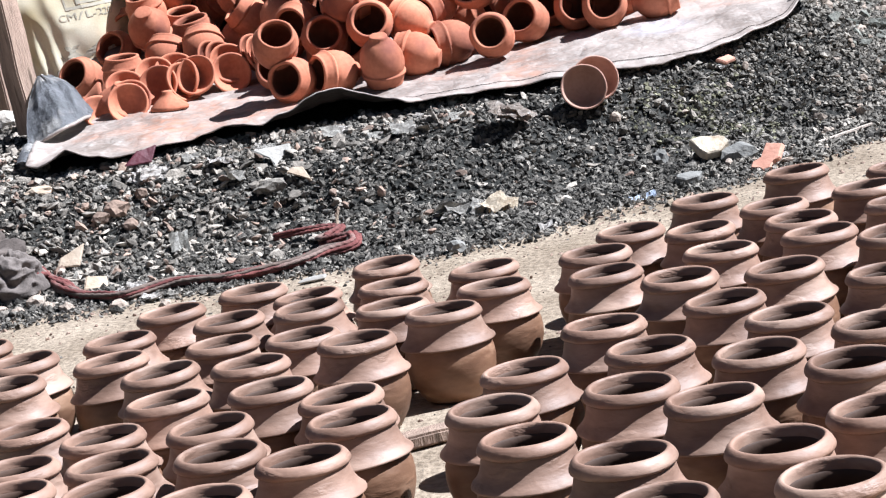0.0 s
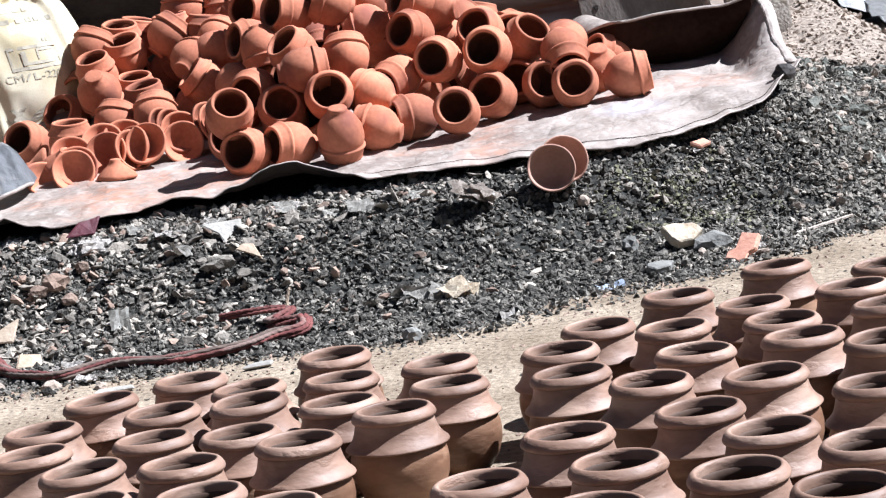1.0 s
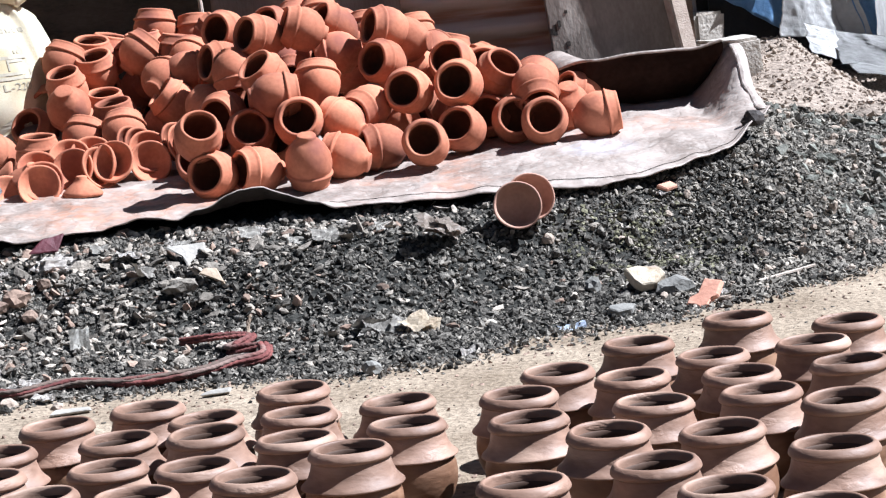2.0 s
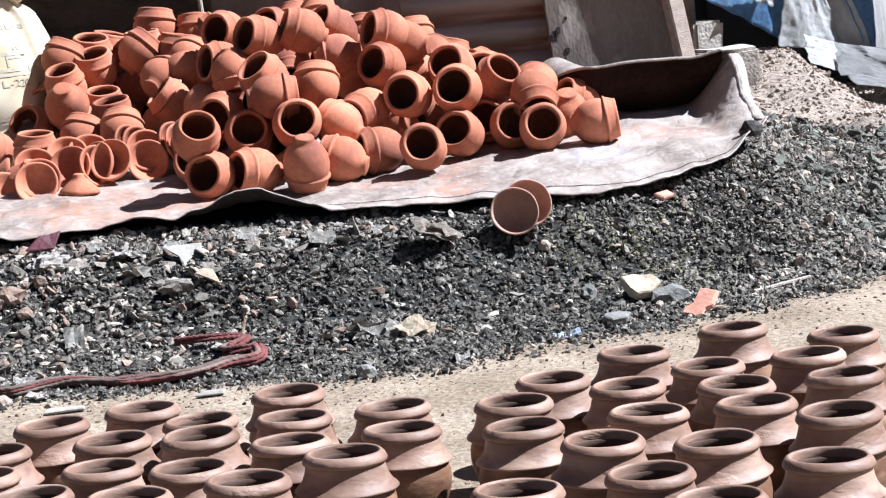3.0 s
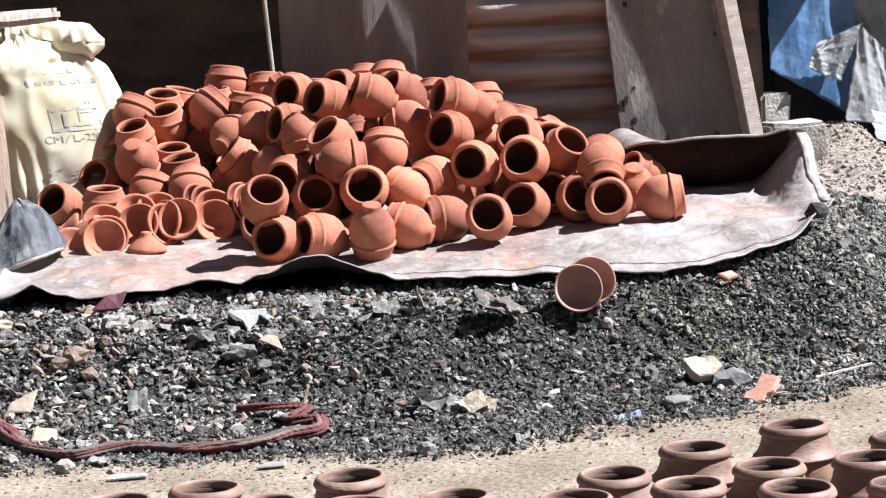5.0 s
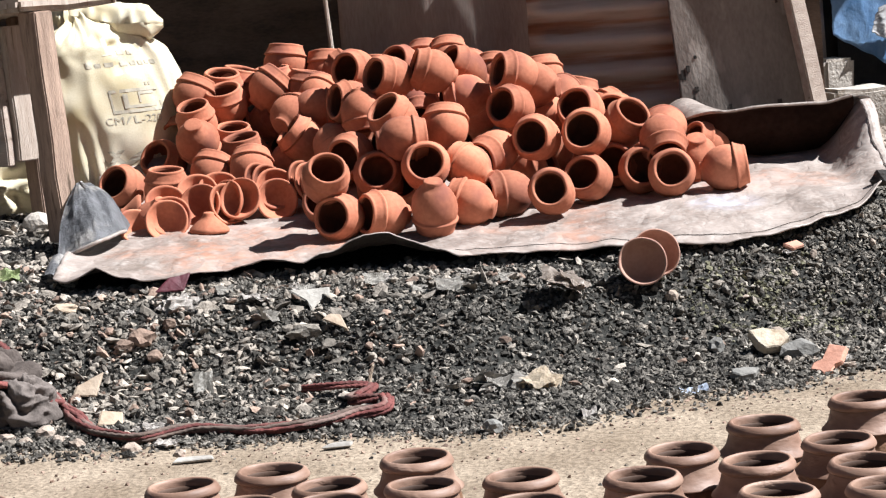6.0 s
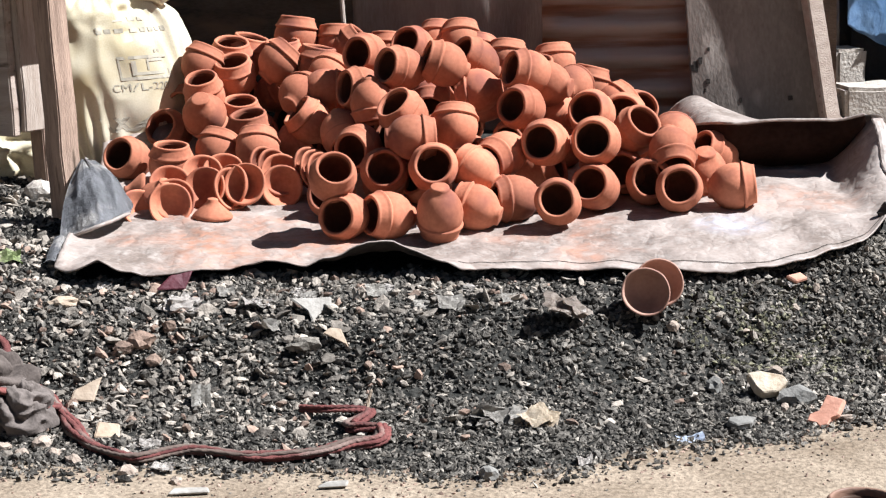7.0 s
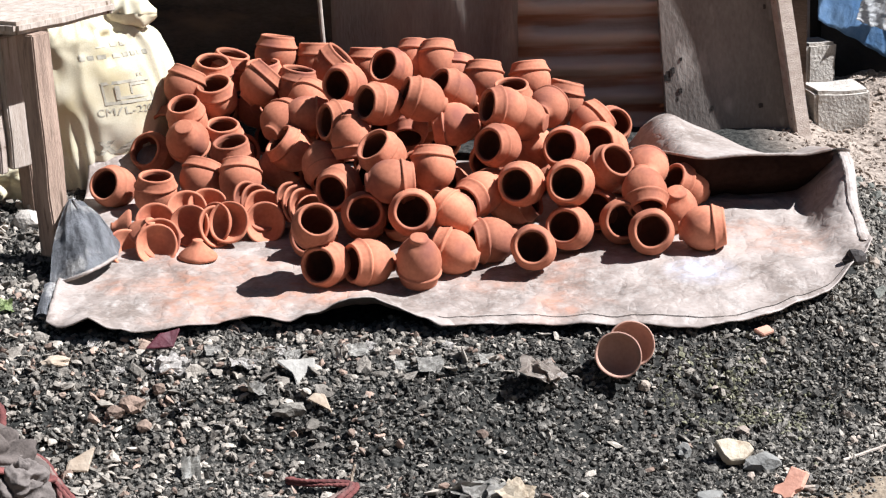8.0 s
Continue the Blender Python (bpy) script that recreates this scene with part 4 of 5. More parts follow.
RED_INSIDE = [(0.0462, 0.0550), (0.0440, 0.0530), (0.0480, 0.0440), (0.0550, 0.0260), (0.0590, 0.0020), (0.0500, -0.0350), (0.0200, -0.0560), (0, -0.0570)]
red_models = []
for i in range(7):
    wide, tall = 1 + 0.03 * math.sin(i * 2.1), 1 + 0.05 * math.cos(i * 1.7)
    red_models.append(tagged(part("terracotta_pot", lathe([(r * wide, z * tall) for r, z in RED_POT], 36, 0.045, i + 9, 0.016), M_red, smooth=True),
                             "small orange-red fired terracotta pot heaped on the tarpaulin", "pot", "fired pots in the heap"))
    # inner skin whose dark colour stands for the shade in the mouth
    part("inside", lathe([(r * wide, z * tall) for r, z in RED_INSIDE], 36, 0.045, i + 9, 0.016), M_red_shade, red_models[-1], "inside of the pot, its shade put into a darker clay colour", smooth=True)
red_used = set()


def red_pot(x, y, z, az, el, tall=1.0):
    """A fired pot with its middle at the place and its mouth turned to azimuth and elevation."""
    a, e = radians(az), radians(el)
    d = Vector((math.cos(e) * math.cos(a), math.cos(e) * math.sin(a), math.sin(e)))
    k = len(red_used) % 7
    m = Matrix.Translation((x, y, z)) @ d.to_track_quat("Z", "Y").to_matrix().to_4x4() @ pose(0, 0, 0, 0, 0, random.uniform(0, 360)) @ Matrix.Diagonal((1, 1, tall, 1))
    red_used.add((x, y, z))
    if len(red_used) <= 7:
        red_models[k].matrix_world = m
        return red_models[k]
    return copy_thing(red_models[k], m)


red_pot(-0.238, 0.020, 0.359, -113, 10)
red_pot(-0.115, 0.020, 0.358, -151, 7)
red_pot(0.026, -0.020, 0.372, 95, -72, 1.16)
red_pot(0.130, 0.075, 0.365, 166, 19)
red_pot(0.245, 0.160, 0.374, -162, 1)
red_pot(0.364, 0.055, 0.376, -100, 20)
red_pot(0.482, 0.185, 0.394, -117, 22)
red_pot(0.712, 0.115, 0.395, -94, 20)
red_pot(0.868, 0.120, 0.402, -6, 6)
red_pot(-0.274, 0.025, 0.464, -79, 37)
red_pot(-0.130, 0.213, 0.449, -88, 20)
red_pot(0.013, 0.143, 0.468, -91, 20)
red_pot(0.135, 0.160, 0.459, 153, 30)
red_pot(-0.200, 0.331, 0.505, -116, -2)
red_pot(-0.047, 0.195, 0.552, 5, -0)
red_pot(0.077, 0.285, 0.562, 80, 61)
red_pot(0.219, 0.285, 0.484, -133, -12)
red_pot(0.345, 0.261, 0.517, -113, 10)
red_pot(0.490, 0.231, 0.522, -109, 14)
red_pot(0.575, 0.325, 0.413, -104, 17)
red_pot(0.637, 0.222, 0.401, -91, 17)
red_pot(0.706, 0.240, 0.489, -85, -41)
red_pot(0.607, 0.345, 0.527, -54, 42)
red_pot(0.738, 0.448, 0.503, 88, 4)
red_pot(0.863, 0.468, 0.433, -152, 29)
red_pot(0.804, 0.278, 0.416, 91, -62)
red_pot(0.285, 0.391, 0.602, -131, 14)
red_pot(0.398, 0.548, 0.552, 123, 0)
red_pot(0.494, 0.438, 0.574, -116, 19)
red_pot(0.610, 0.656, 0.532, -104, 17)
red_pot(0.010, 0.685, 0.612, -93, -37)
red_pot(0.154, 0.545, 0.636, 174, -6)
red_pot(-0.065, 0.323, 0.594, -140, 46)
red_pot(-0.165, 0.480, 0.617, -76, -73)
red_pot(-0.196, 0.597, 0.640, -151, 10)
red_pot(-0.071, 0.523, 0.709, -143, 15)
red_pot(0.056, 0.525, 0.719, -171, 21)
red_pot(0.156, 0.665, 0.709, -148, 32)
red_pot(0.307, 0.477, 0.695, -158, 15)
red_pot(0.362, 0.510, 0.656, 155, 8)
red_pot(-0.179, 0.736, 0.729, -124, 9)
red_pot(-0.033, 1.000, 0.712, -126, 27)
red_pot(0.042, 1.105, 0.716, 80, 61)
red_pot(0.171, 1.050, 0.678, 74, 60)
red_pot(0.116, 1.050, 0.721, 86, 61)
red_pot(0.262, 1.000, 0.665, 78, 67)
red_pot(0.423, 1.102, 0.635, 101, 67)
red_pot(0.345, 0.847, 0.632, -86, 76)
red_pot(0.465, 0.926, 0.588, 69, 3)
red_pot(0.535, 1.140, 0.559, 35, 73)
red_pot(0.610, 0.956, 0.523, 19, 35)
red_pot(-0.290, 1.127, 0.711, 81, 79)
red_pot(-0.419, 1.115, 0.748, 45, 79)
red_pot(-0.245, 1.100, 0.702, -3, 45)
red_pot(-0.350, 0.989, 0.668, 5, 79)
red_pot(-0.468, 0.980, 0.682, 17, 45)
red_pot(-0.455, 1.016, 0.681, -112, 85)
red_pot(-0.612, 0.987, 0.635, -104, 68)
red_pot(-0.699, 0.876, 0.590, -111, 67)
red_pot(-0.696, 0.805, 0.546, 81, -49)
red_pot(-0.550, 0.756, 0.488, -113, 77)
red_pot(-0.588, 0.889, 0.518, -87, 75)
red_pot(-0.650, 0.665, 0.449, 63, 58)
red_pot(-0.521, 0.610, 0.455, 87, 55)
red_pot(-0.815, 0.913, 0.472, -120, 28)
red_pot(-0.922, 0.699, 0.425, -117, 22)
red_pot(-0.788, 0.619, 0.417, -61, 82)
red_pot(-0.634, 1.120, 0.675, -65, 73)
red_pot(-0.718, 1.000, 0.675, 44, 58)
red_pot(-0.395, 0.785, 0.600, 59, 20)
red_pot(-0.313, 0.779, 0.617, 5, -3)
red_pot(-0.358, 0.692, 0.528, -168, 44)
red_pot(-0.257, 0.539, 0.520, -75, -33)
red_pot(-0.309, 0.852, 0.646, 60, 40)
red_pot(-0.583, 1.200, 0.679, -16, 75)
red_pot(-0.122, 1.200, 0.685, 81, 79)
red_pot(-0.279, 0.224, 0.380, -109, 17)
red_pot(-0.131, 0.349, 0.393, -71, 41)
red_pot(-0.001, 0.333, 0.391, -140, 29)
red_pot(0.524, 0.462, 0.417, -54, 5)
red_pot(-0.138, 0.613, 0.418, -58, 40)
red_pot(-0.018, 0.590, 0.416, -34, 54)
red_pot(0.138, 0.616, 0.418, -116, 22)
red_pot(0.259, 0.583, 0.415, -48, -1)
red_pot(0.545, 0.586, 0.430, -60, 57)
red_pot(0.678, 0.614, 0.443, -74, 40)
red_pot(-0.262, 0.744, 0.430, -127, 14)
red_pot(-0.014, 0.738, 0.429, -41, 34)
red_pot(0.414, 0.718, 0.431, -143, 42)
red_pot(0.280, 0.848, 0.439, -118, 0)
red_pot(0.537, 0.833, 0.451, -127, 45)
red_pot(0.657, 0.847, 0.463, -105, -13)
red_pot(-0.555, 0.974, 0.450, -53, 24)
red_pot(0.404, 0.960, 0.452, -37, -3)
red_pot(-0.700, 1.090, 0.455, -86, 48)
red_pot(-0.418, 1.120, 0.457, -144, 16)
red_pot(-0.256, 1.099, 0.456, -101, 12)
red_pot(-0.006, 1.114, 0.456, -40, 19)
red_pot(0.117, 1.113, 0.456, -75, -12)
red_pot(0.407, 1.098, 0.459, -117, 3)
red_pot(0.681, 1.085, 0.481, -70, 21)
red_pot(-0.081, 0.413, 0.504, -117, 30)
red_pot(0.042, 0.412, 0.504, -113, 48)
red_pot(-0.088, 0.539, 0.516, -118, 17)
red_pot(0.340, 0.680, 0.529, -84, 5)
red_pot(-0.202, 0.789, 0.539, -51, -10)
red_pot(-0.061, 0.804, 0.540, -98, 26)
red_pot(-0.349, 0.894, 0.548, -39, 31)
red_pot(-0.223, 0.924, 0.551, -90, 30)
red_pot(-0.088, 0.921, 0.551, -93, -17)
red_pot(0.192, 0.921, 0.551, -70, 52)
red_pot(0.330, 0.925, 0.551, -145, 37)
red_pot(-0.756, 1.028, 0.558, -113, -11)
red_pot(-0.364, 1.032, 0.558, -131, 0)
red_pot(0.075, 1.036, 0.558, -50, 33)
red_pot(0.197, 1.041, 0.558, -105, 58)
red_pot(-0.734, 1.146, 0.563, -33, 35)
red_pot(-0.614, 1.168, 0.564, -81, 12)
red_pot(-0.493, 1.150, 0.563, -36, 27)
red_pot(-0.225, 1.152, 0.563, -114, 29)
red_pot(-0.065, 1.168, 0.564, -75, 46)
red_pot(0.071, 1.166, 0.564, -62, 16)
red_pot(0.332, 1.141, 0.563, -114, 3)
red_pot(0.333, 0.45, 0.403, -20, 20)
red_pot(-0.405, 0.75, 0.460, -20, 20)


# ---- shallow fired bowls and conical lids ----
BOWL = [(0, 0.0), (0.022, 0.0), (0.030, 0.005), (0.050, 0.026), (0.0625, 0.043), (0.0648, 0.0475), (0.0640, 0.0515), (0.0605, 0.0530), (0.0565, 0.0500), (0.0520, 0.0440), (0.040, 0.030), (0.022, 0.014), (0, 0.010)]
bowl_model = tagged(part("terracotta_bowl", lathe(BOWL, 34, 0.055, 3, 0.03), M_red, smooth=True),
                    "small orange-red fired terracotta bowl beside the heap", "bowl", "fired bowls by the heap")
LID = [(0, 0.058), (0.014, 0.058), (0.017, 0.055), (0.016, 0.050), (0.030, 0.036), (0.055, 0.014), (0.060, 0.006), (0.058, 0.0), (0.05, 0.002), (0.028, 0.028), (0, 0.04)]
lid_model = tagged(part("conical_lid", lathe(LID, 34, 0.03, 5, 0.015), M_red, smooth=True),
                   "conical orange-red terracotta lid lying on the tarpaulin", "lid", "fired bowls by the heap")
made = []


def put(model, x, y, z, az, el, s=1.0):
    a, e = radians(az), radians(el)
    d = Vector((math.cos(e) * math.cos(a), math.cos(e) * math.sin(a), math.sin(e)))
    m = Matrix.Translation((x, y, z)) @ d.to_track_quat("Z", "Y").to_matrix().to_4x4()
    if model in made:
        return copy_thing(model, m)
    made.append(model)
    model.matrix_world = m
    return model


put(bowl_model, -0.758, 0.290, 0.342, -85, 26)
put(bowl_model, -0.755, 0.325, 0.347, -80, 30)
put(lid_model, -0.632, 0.235, 0.322, 0, 88)
put(bowl_model, -0.655, 0.385, 0.372, -100, 26)
put(bowl_model, -0.610, 0.375, 0.372, -50, 20)
put(bowl_model, -0.535, 0.375, 0.382, -100, 26)
put(bowl_model, -0.555, 0.390, 0.382, -130, 15)
put(bowl_model, -0.445, 0.415, 0.372, -78, 18)
put(bowl_model, -0.455, 0.455, 0.397, -70, 22)
put(bowl_model, -0.495, 0.475, 0.412, -45, 16)
put(bowl_model, -0.525, 0.490, 0.417, -40, 16)
put(bowl_model, -0.680, 0.455, 0.392, -80, 38)
put(bowl_model, -0.615, 0.470, 0.392, -85, 42)
put(bowl_model, -0.775, 0.400, 0.372, -75, 35)
put(lid_model, -0.790, 0.335, 0.372, -60, 60)
put(lid_model, -0.850, 0.400, 0.372, 190, 8)
put(bowl_model, -0.862, 0.30, 0.318, -60, 40)
put(bowl_model, -0.385, 0.475, 0.412, -45, 20)
put(bowl_model, -0.365, 0.455, 0.407, -45, 20)
put(bowl_model, -0.345, 0.435, 0.402, -45, 20)
put(bowl_model, -0.315, 0.410, 0.392, -55, 15)

# two larger brown bowls lying on the charcoal
BIG = [(0, 0.0), (0.03, 0.0), (0.042, 0.008), (0.060, 0.034), (0.0625, 0.056), (0.064, 0.061), (0.0605, 0.063), (0.057, 0.056), (0.052, 0.038), (0.042, 0.022), (0.025, 0.012), (0, 0.009)]
big_model = tagged(part("brown_bowl", lathe(BIG, 36, 0.04, 8, 0.02), M_bowl, smooth=True),
                   "brown clay bowl lying tipped on the charcoal", "bowl", "bowls on the charcoal")
put(big_model, 0.562, -0.476, 0.232, -101, 14)
put(big_model, 0.594, -0.420, 0.246, -92, 12)


# ---- cement sack ----
def sack_at(u, v):
    """Front and sides of the filled sack: u round it, v up it."""
    a = 2 * math.pi * u - math.pi / 2
    wx = 0.235 * (0.86 + 0.22 * math.sin(math.pi * min(1, v * 1.05)) - 0.62 * step(0.72, 1.0, v))
    wy = 0.15 * (0.80 + 0.35 * math.sin(math.pi * min(1, v)) - 0.6 * step(0.75, 1.0, v))
    c, s = math.cos(a), math.sin(a)
    c, s = math.copysign(abs(c) ** 0.75, c), math.copysign(abs(s) ** 0.75, s)
    p = Vector((wx * c, wy * s, 0.66 * v))
    q = Vector((math.cos(a) * 2, math.sin(a) * 2, v * 4))
    p.x += -0.10 * v * v
    k = 0.014 * noise.noise(q * 1.3) + 0.012 * (0.4 - abs(noise.noise(Vector((q.x * 2, q.y * 2, q.z * 1.1)) + Vector((0, 0, 3))))) + 0.034 * step(0.62, 0.9, v) * (noise.noise(q * 2.4) - 0.5 * abs(noise.noise(q * 4)))
    k += 0.012 * step(0.25, 0.0, v) * noise.noise(q * 3)
    k -= 0.030 * math.exp(-((v - 0.76 - 0.5 * u) / 0.022) ** 2) * step(0.10, -0.06, (u + 0.5) % 1 - 0.5)
    k -= 0.022 * math.exp(-((v - 0.64 - 0.3 * u) / 0.020) ** 2) * step(0.02, -0.10, (u + 0.5) % 1 - 0.5)
    k += 0.007 * step(0.45, 0.1, v) * step(0.0, -0.08, (u + 0.5) % 1 - 0.5) * math.sin(u * 150 + 3 * v)
    return p + Vector((c, s, 0)) * k


SACK = pose(-0.965, 1.06, 0.345, -5, 0, 26)
sack = empty("cement_sack", SACK, "filled cream woven cement sack with faded grey print", "sack")
bm = sheet(lambda u, v: sack_at(u, v), 180, 100, 0)
bmesh.ops.remove_doubles(bm, verts=list(bm.verts), dist=0.0005)
bmesh.ops.holes_fill(bm, edges=[e for e in bm.edges if e.is_boundary])
part("body", bm, M_sack, sack, smooth=True)


def rolled_top(u, v):
    """The gathered neck of the sack, folded over and lying sideways."""
    a = 2 * math.pi * v
    x = -1.16 + 0.375 * u
    r = 0.046 * (0.75 + 0.5 * math.sin(math.pi * min(1, 0.15 + u * 0.85)) ** 0.5) * min(1.0, 0.3 + 6 * (1 - u), 0.3 + 6 * u)
    r *= 1 + 0.30 * ridge(u * 3.0 + 0.6 * math.cos(a), math.sin(a) * 1.1, 3) + 0.16 * ridge(u * 8, a * 1.2, 6)
    return Vector((x * 1.012, 1.06 - 0.9 * r * math.cos(a) + 0.02 * math.sin(u * 5), 0.958 - 0.030 * u + 0.012 * math.sin(u * 7) + 0.85 * r * math.sin(a) - 0.02 * step(0.8, 1.0, u)))


neck = part("rolled_neck", sheet(rolled_top, 60, 28, 0), M_sack, sack, "gathered neck folded over", smooth=True)
neck.data.transform(SACK.inverted())


def printed(name, boxes, label="", slant=0.0):
    """Flat print that follows the sack's face: boxes of (u0, v0, u1, v1), slant leans them."""
    bm = bmesh.new()
    for u0, v0, u1, v1 in boxes:
        g = []
        for j in range(5):
            row = []
            for i in range(5):
                u, v = u0 + (u1 - u0) * i / 4 + slant * (v1 - v0) * j / 4, v0 + (v1 - v0) * j / 4
                p = sack_at(u, v)
                n = (sack_at(u + 0.004, v) - p).cross(sack_at(u, v + 0.006) - p).normalized()
                row.append(bm.verts.new(p + n * 0.0014))
            g.append(row)
        for j in range(4):
            for i in range(4):
                bm.faces.new((g[j][i], g[j][i + 1], g[j + 1][i + 1], g[j + 1][i]))
    return part(name, bm, M_ink, sack, label)


def words(name, text, u, v, h):
    """Lettering laid on the sack's face, u and v at its lower left corner, h its height."""
    cu = bpy.data.curves.new(name, "FONT")
    cu.body, cu.size = text, h
    ob = new("lettering", cu)
    me = bpy.data.meshes.new_from_object(ob.evaluated_get(bpy.context.evaluated_depsgraph_get()))
    bpy.data.objects.remove(ob)
    for w in me.vertices:
        uu, vv = u + w.co.x * 0.62, v + w.co.y / 0.66
        p = sack_at(uu, vv)
        n = (sack_at(uu + 0.004, vv) - p).cross(sack_at(uu, vv + 0.006) - p).normalized()
        w.co = p + n * 0.0014
    me.materials.append(M_ink)
    ob = new(name, me)
    ob.parent = sack
    return ob


printed("square_mark", [(u0 * 1.12 - 0.030, v0 - 0.004, u1 * 1.12 - 0.030, v1 + 0.004) for u0, v0, u1, v1 in (
    (0.010, 0.435, 0.080, 0.442), (0.010, 0.536, 0.080, 0.543), (0.010, 0.435, 0.013, 0.543), (0.025, 0.457, 0.068, 0.463), (0.025, 0.457, 0.028, 0.519),
    (0.041, 0.480, 0.044, 0.525), (0.041, 0.520, 0.071, 0.526), (0.077, 0.435, 0.080, 0.474))], "faded square quality mark")
words("licence_line", "CM/L-220", -0.036, 0.380, 0.034)
for bar, slant in (((-0.055, 0.185, -0.043, 0.255), -0.35), ((-0.050, 0.185, -0.038, 0.255), 0.35), ((-0.022, 0.185, -0.010, 0.255), -0.35), ((-0.017, 0.185, -0.005, 0.255), 0.35),
                   ((0.022, 0.20, 0.028, 0.255), -0.25), ((0.025, 0.20, 0.031, 0.255), 0.25)):
    printed("brand_bar", [bar], "faded grey brand stroke", slant)
for row, u0, count in ((0.715, -0.060, 6), (0.660, -0.045, 8)):
    for i in range(count):
        u = u0 + 0.0165 * i
        h = 0.032 if i == 0 else 0.022
        printed("print_bar", [(u, row, u + 0.011, row + h)], "unreadable faded print")
printed("print_bar", [(0.034, 0.558, 0.039, 0.575)], "unreadable faded print")
printed("print_bar", [(0.043, 0.558, 0.048, 0.575)], "unreadable faded print")

# ---- wooden table at the side ----
table = empty("wooden_table", pose(-1.065, 0.335, 0.318, 0, -3, -38), "rough brown wooden table with thick legs beside the sack", "table")
part("leg", box(0.070, 0.072, 0.68, 0.004, 0.006, 6, 1), M_wood, table)
part("leg", box(0.06, 0.06, 0.68, 0.004, 0.004, 6, 2, at=(-0.36, 0.26, 0)), M_wood, table)
part("leg", box(0.06, 0.06, 0.68, 0.004, 0.004, 6, 3, at=(-0.90, 0.26, 0)), M_wood, table)
part("leg", box(0.06, 0.06, 0.68, 0.004, 0.004, 6, 4, at=(-0.90, 0, 0)), M_wood, table)
part("front_board", box(0.62, 0.03, 0.42, 0.004, 0.005, 6, 5, at=(-0.500, 0.005, 0.235)), M_plank, table, "greyed front board of the drawer box")
part("side_board", box(0.03, 0.20, 0.41, 0.004, 0.004, 6, 6, at=(-0.185, 0.122, 0.242)), M_wood2, table, "pale sunlit side board")
part("tabletop", box(0.96, 0.42, 0.04, 0.012, 0.005, 8, 7, at=(-0.46, 0.13, 0.682)), M_wood2, table)
old_sack = tagged(part("old_sack", lump(0.34, 0.24, 0.26, 0.6, 41, 5, 2.0, True), M_sack, smooth=True), "slumped yellowed sack lying under the table", "sack")
old_sack.matrix_world = pose(-1.36, 0.95, height(-1.36, 0.95) - 0.01, 0, 0, 20)


# ---- loose scraps ----
def scrap(name, bm, material, x, y, label, category, rx=0, ry=0, rz=0, lift=0.004, smooth=False):
    ob = tagged(part(name, bm, material, smooth=smooth), label, category)
    ob.matrix_world = pose(x, y, bumpy(x, y) + lift, rx, ry, rz)
    return ob


def chunk(outline, th, seed=0, rough=0.004):
    """A broken slab: an outline in centimetres with a thickness and chipped faces."""
    bm = bmesh.new()
    low = [bm.verts.new((x / 100, y / 100, 0)) for x, y in outline]
    top = [bm.verts.new((x / 100 * 0.93, y / 100 * 0.93, th)) for x, y in outline]
    n = len(outline)
    bm.faces.new(low[::-1])
    bm.faces.new(top)
    for k in range(n):
        bm.faces.new((low[k], low[(k + 1) % n], top[(k + 1) % n], top[k]))
    bmesh.ops.bevel(bm, geom=list(bm.edges), offset=0.003, segments=1, affect="EDGES")
    for v in bm.verts:
        v.co += noise.noise_vector(v.co * 25 + Vector((seed, 0, seed))) * rough
    return bm


scrap("stone", chunk([(-5.5, 2), (-3, -2.5), (-1, -4), (3, -3), (5.5, 1), (4, 3), (-2, 3.5)], 0.026, 3), M_yellow, 0.828, -0.775, "pale cream broken slab on the charcoal", "stone", 38, 6, -8, 0.03)
scrap("orange_shard", chunk([(-2, 5), (3.5, 4), (3.5, -1), (2, -2), (2, -5), (0, -6), (-1, -4.5), (-4, -5), (-4, -2), (-1.5, -1)], 0.014, 4, 0.002), M_shard, 0.955, -0.93,
      "pale orange terracotta shard at the edge of the dirt", "shard", 34, 0, -34, 0.022)
scrap("orange_shard", chunk([(-3, 1), (-1, -2), (3, -1), (2, 2)], 0.012, 6, 0.002), M_shard, 0.98, -0.30, "small orange shard at the tarpaulin edge", "shard", 25, 0, 15, 0.012)
scrap("crumpled_plastic", wad(0.24, 0.11, 0.10, 6), M_paper, 0.185, -0.955, "crumpled clear plastic bag on the charcoal", "plastic bag", 16, 0, 10, 0.006)
scrap("plastic_knot", wad(0.14, 0.10, 0.13, 8), M_yellow, 0.262, -0.955, "crumpled tan end of a plastic bag", "plastic scrap", 14, 0, 8, 0.01)
scrap("crumpled_cup", wad(0.15, 0.10, 0.17, 2), M_cup, 0.341, -0.545, "crushed dull plastic cup on the charcoal", "cup", 12, 12, 12, 0.012)
scrap("plastic_film", flake(0.07, 0.05, 0.002, 0.2, 9), M_paleblue, 0.600, -1.065, "scrap of pale blue plastic film", "plastic scrap", 10, 0, 0)
scrap("paper_scrap", flake(0.045, 0.04, 0.002, 0.3, 3), M_white, 0.34, -1.225, "small white paper scrap on the dirt", "paper", 20, 0, 30, 0.008)
scrap("stone", chunk([(-4, 0), (-2, -2), (2, -1.5), (4, 1), (1, 2), (-3, 1.5)], 0.018, 5), M_stone, 0.735, -0.985, "flat grey stone on the charcoal edge", "stone", 22, 0, 14, 0.012)
scrap("stone", lump(0.045, 0.04, 0.04, 0.4, 7, 2, 1.8), M_stone, 0.111, -1.33, "small dark stone on the dirt", "stone")
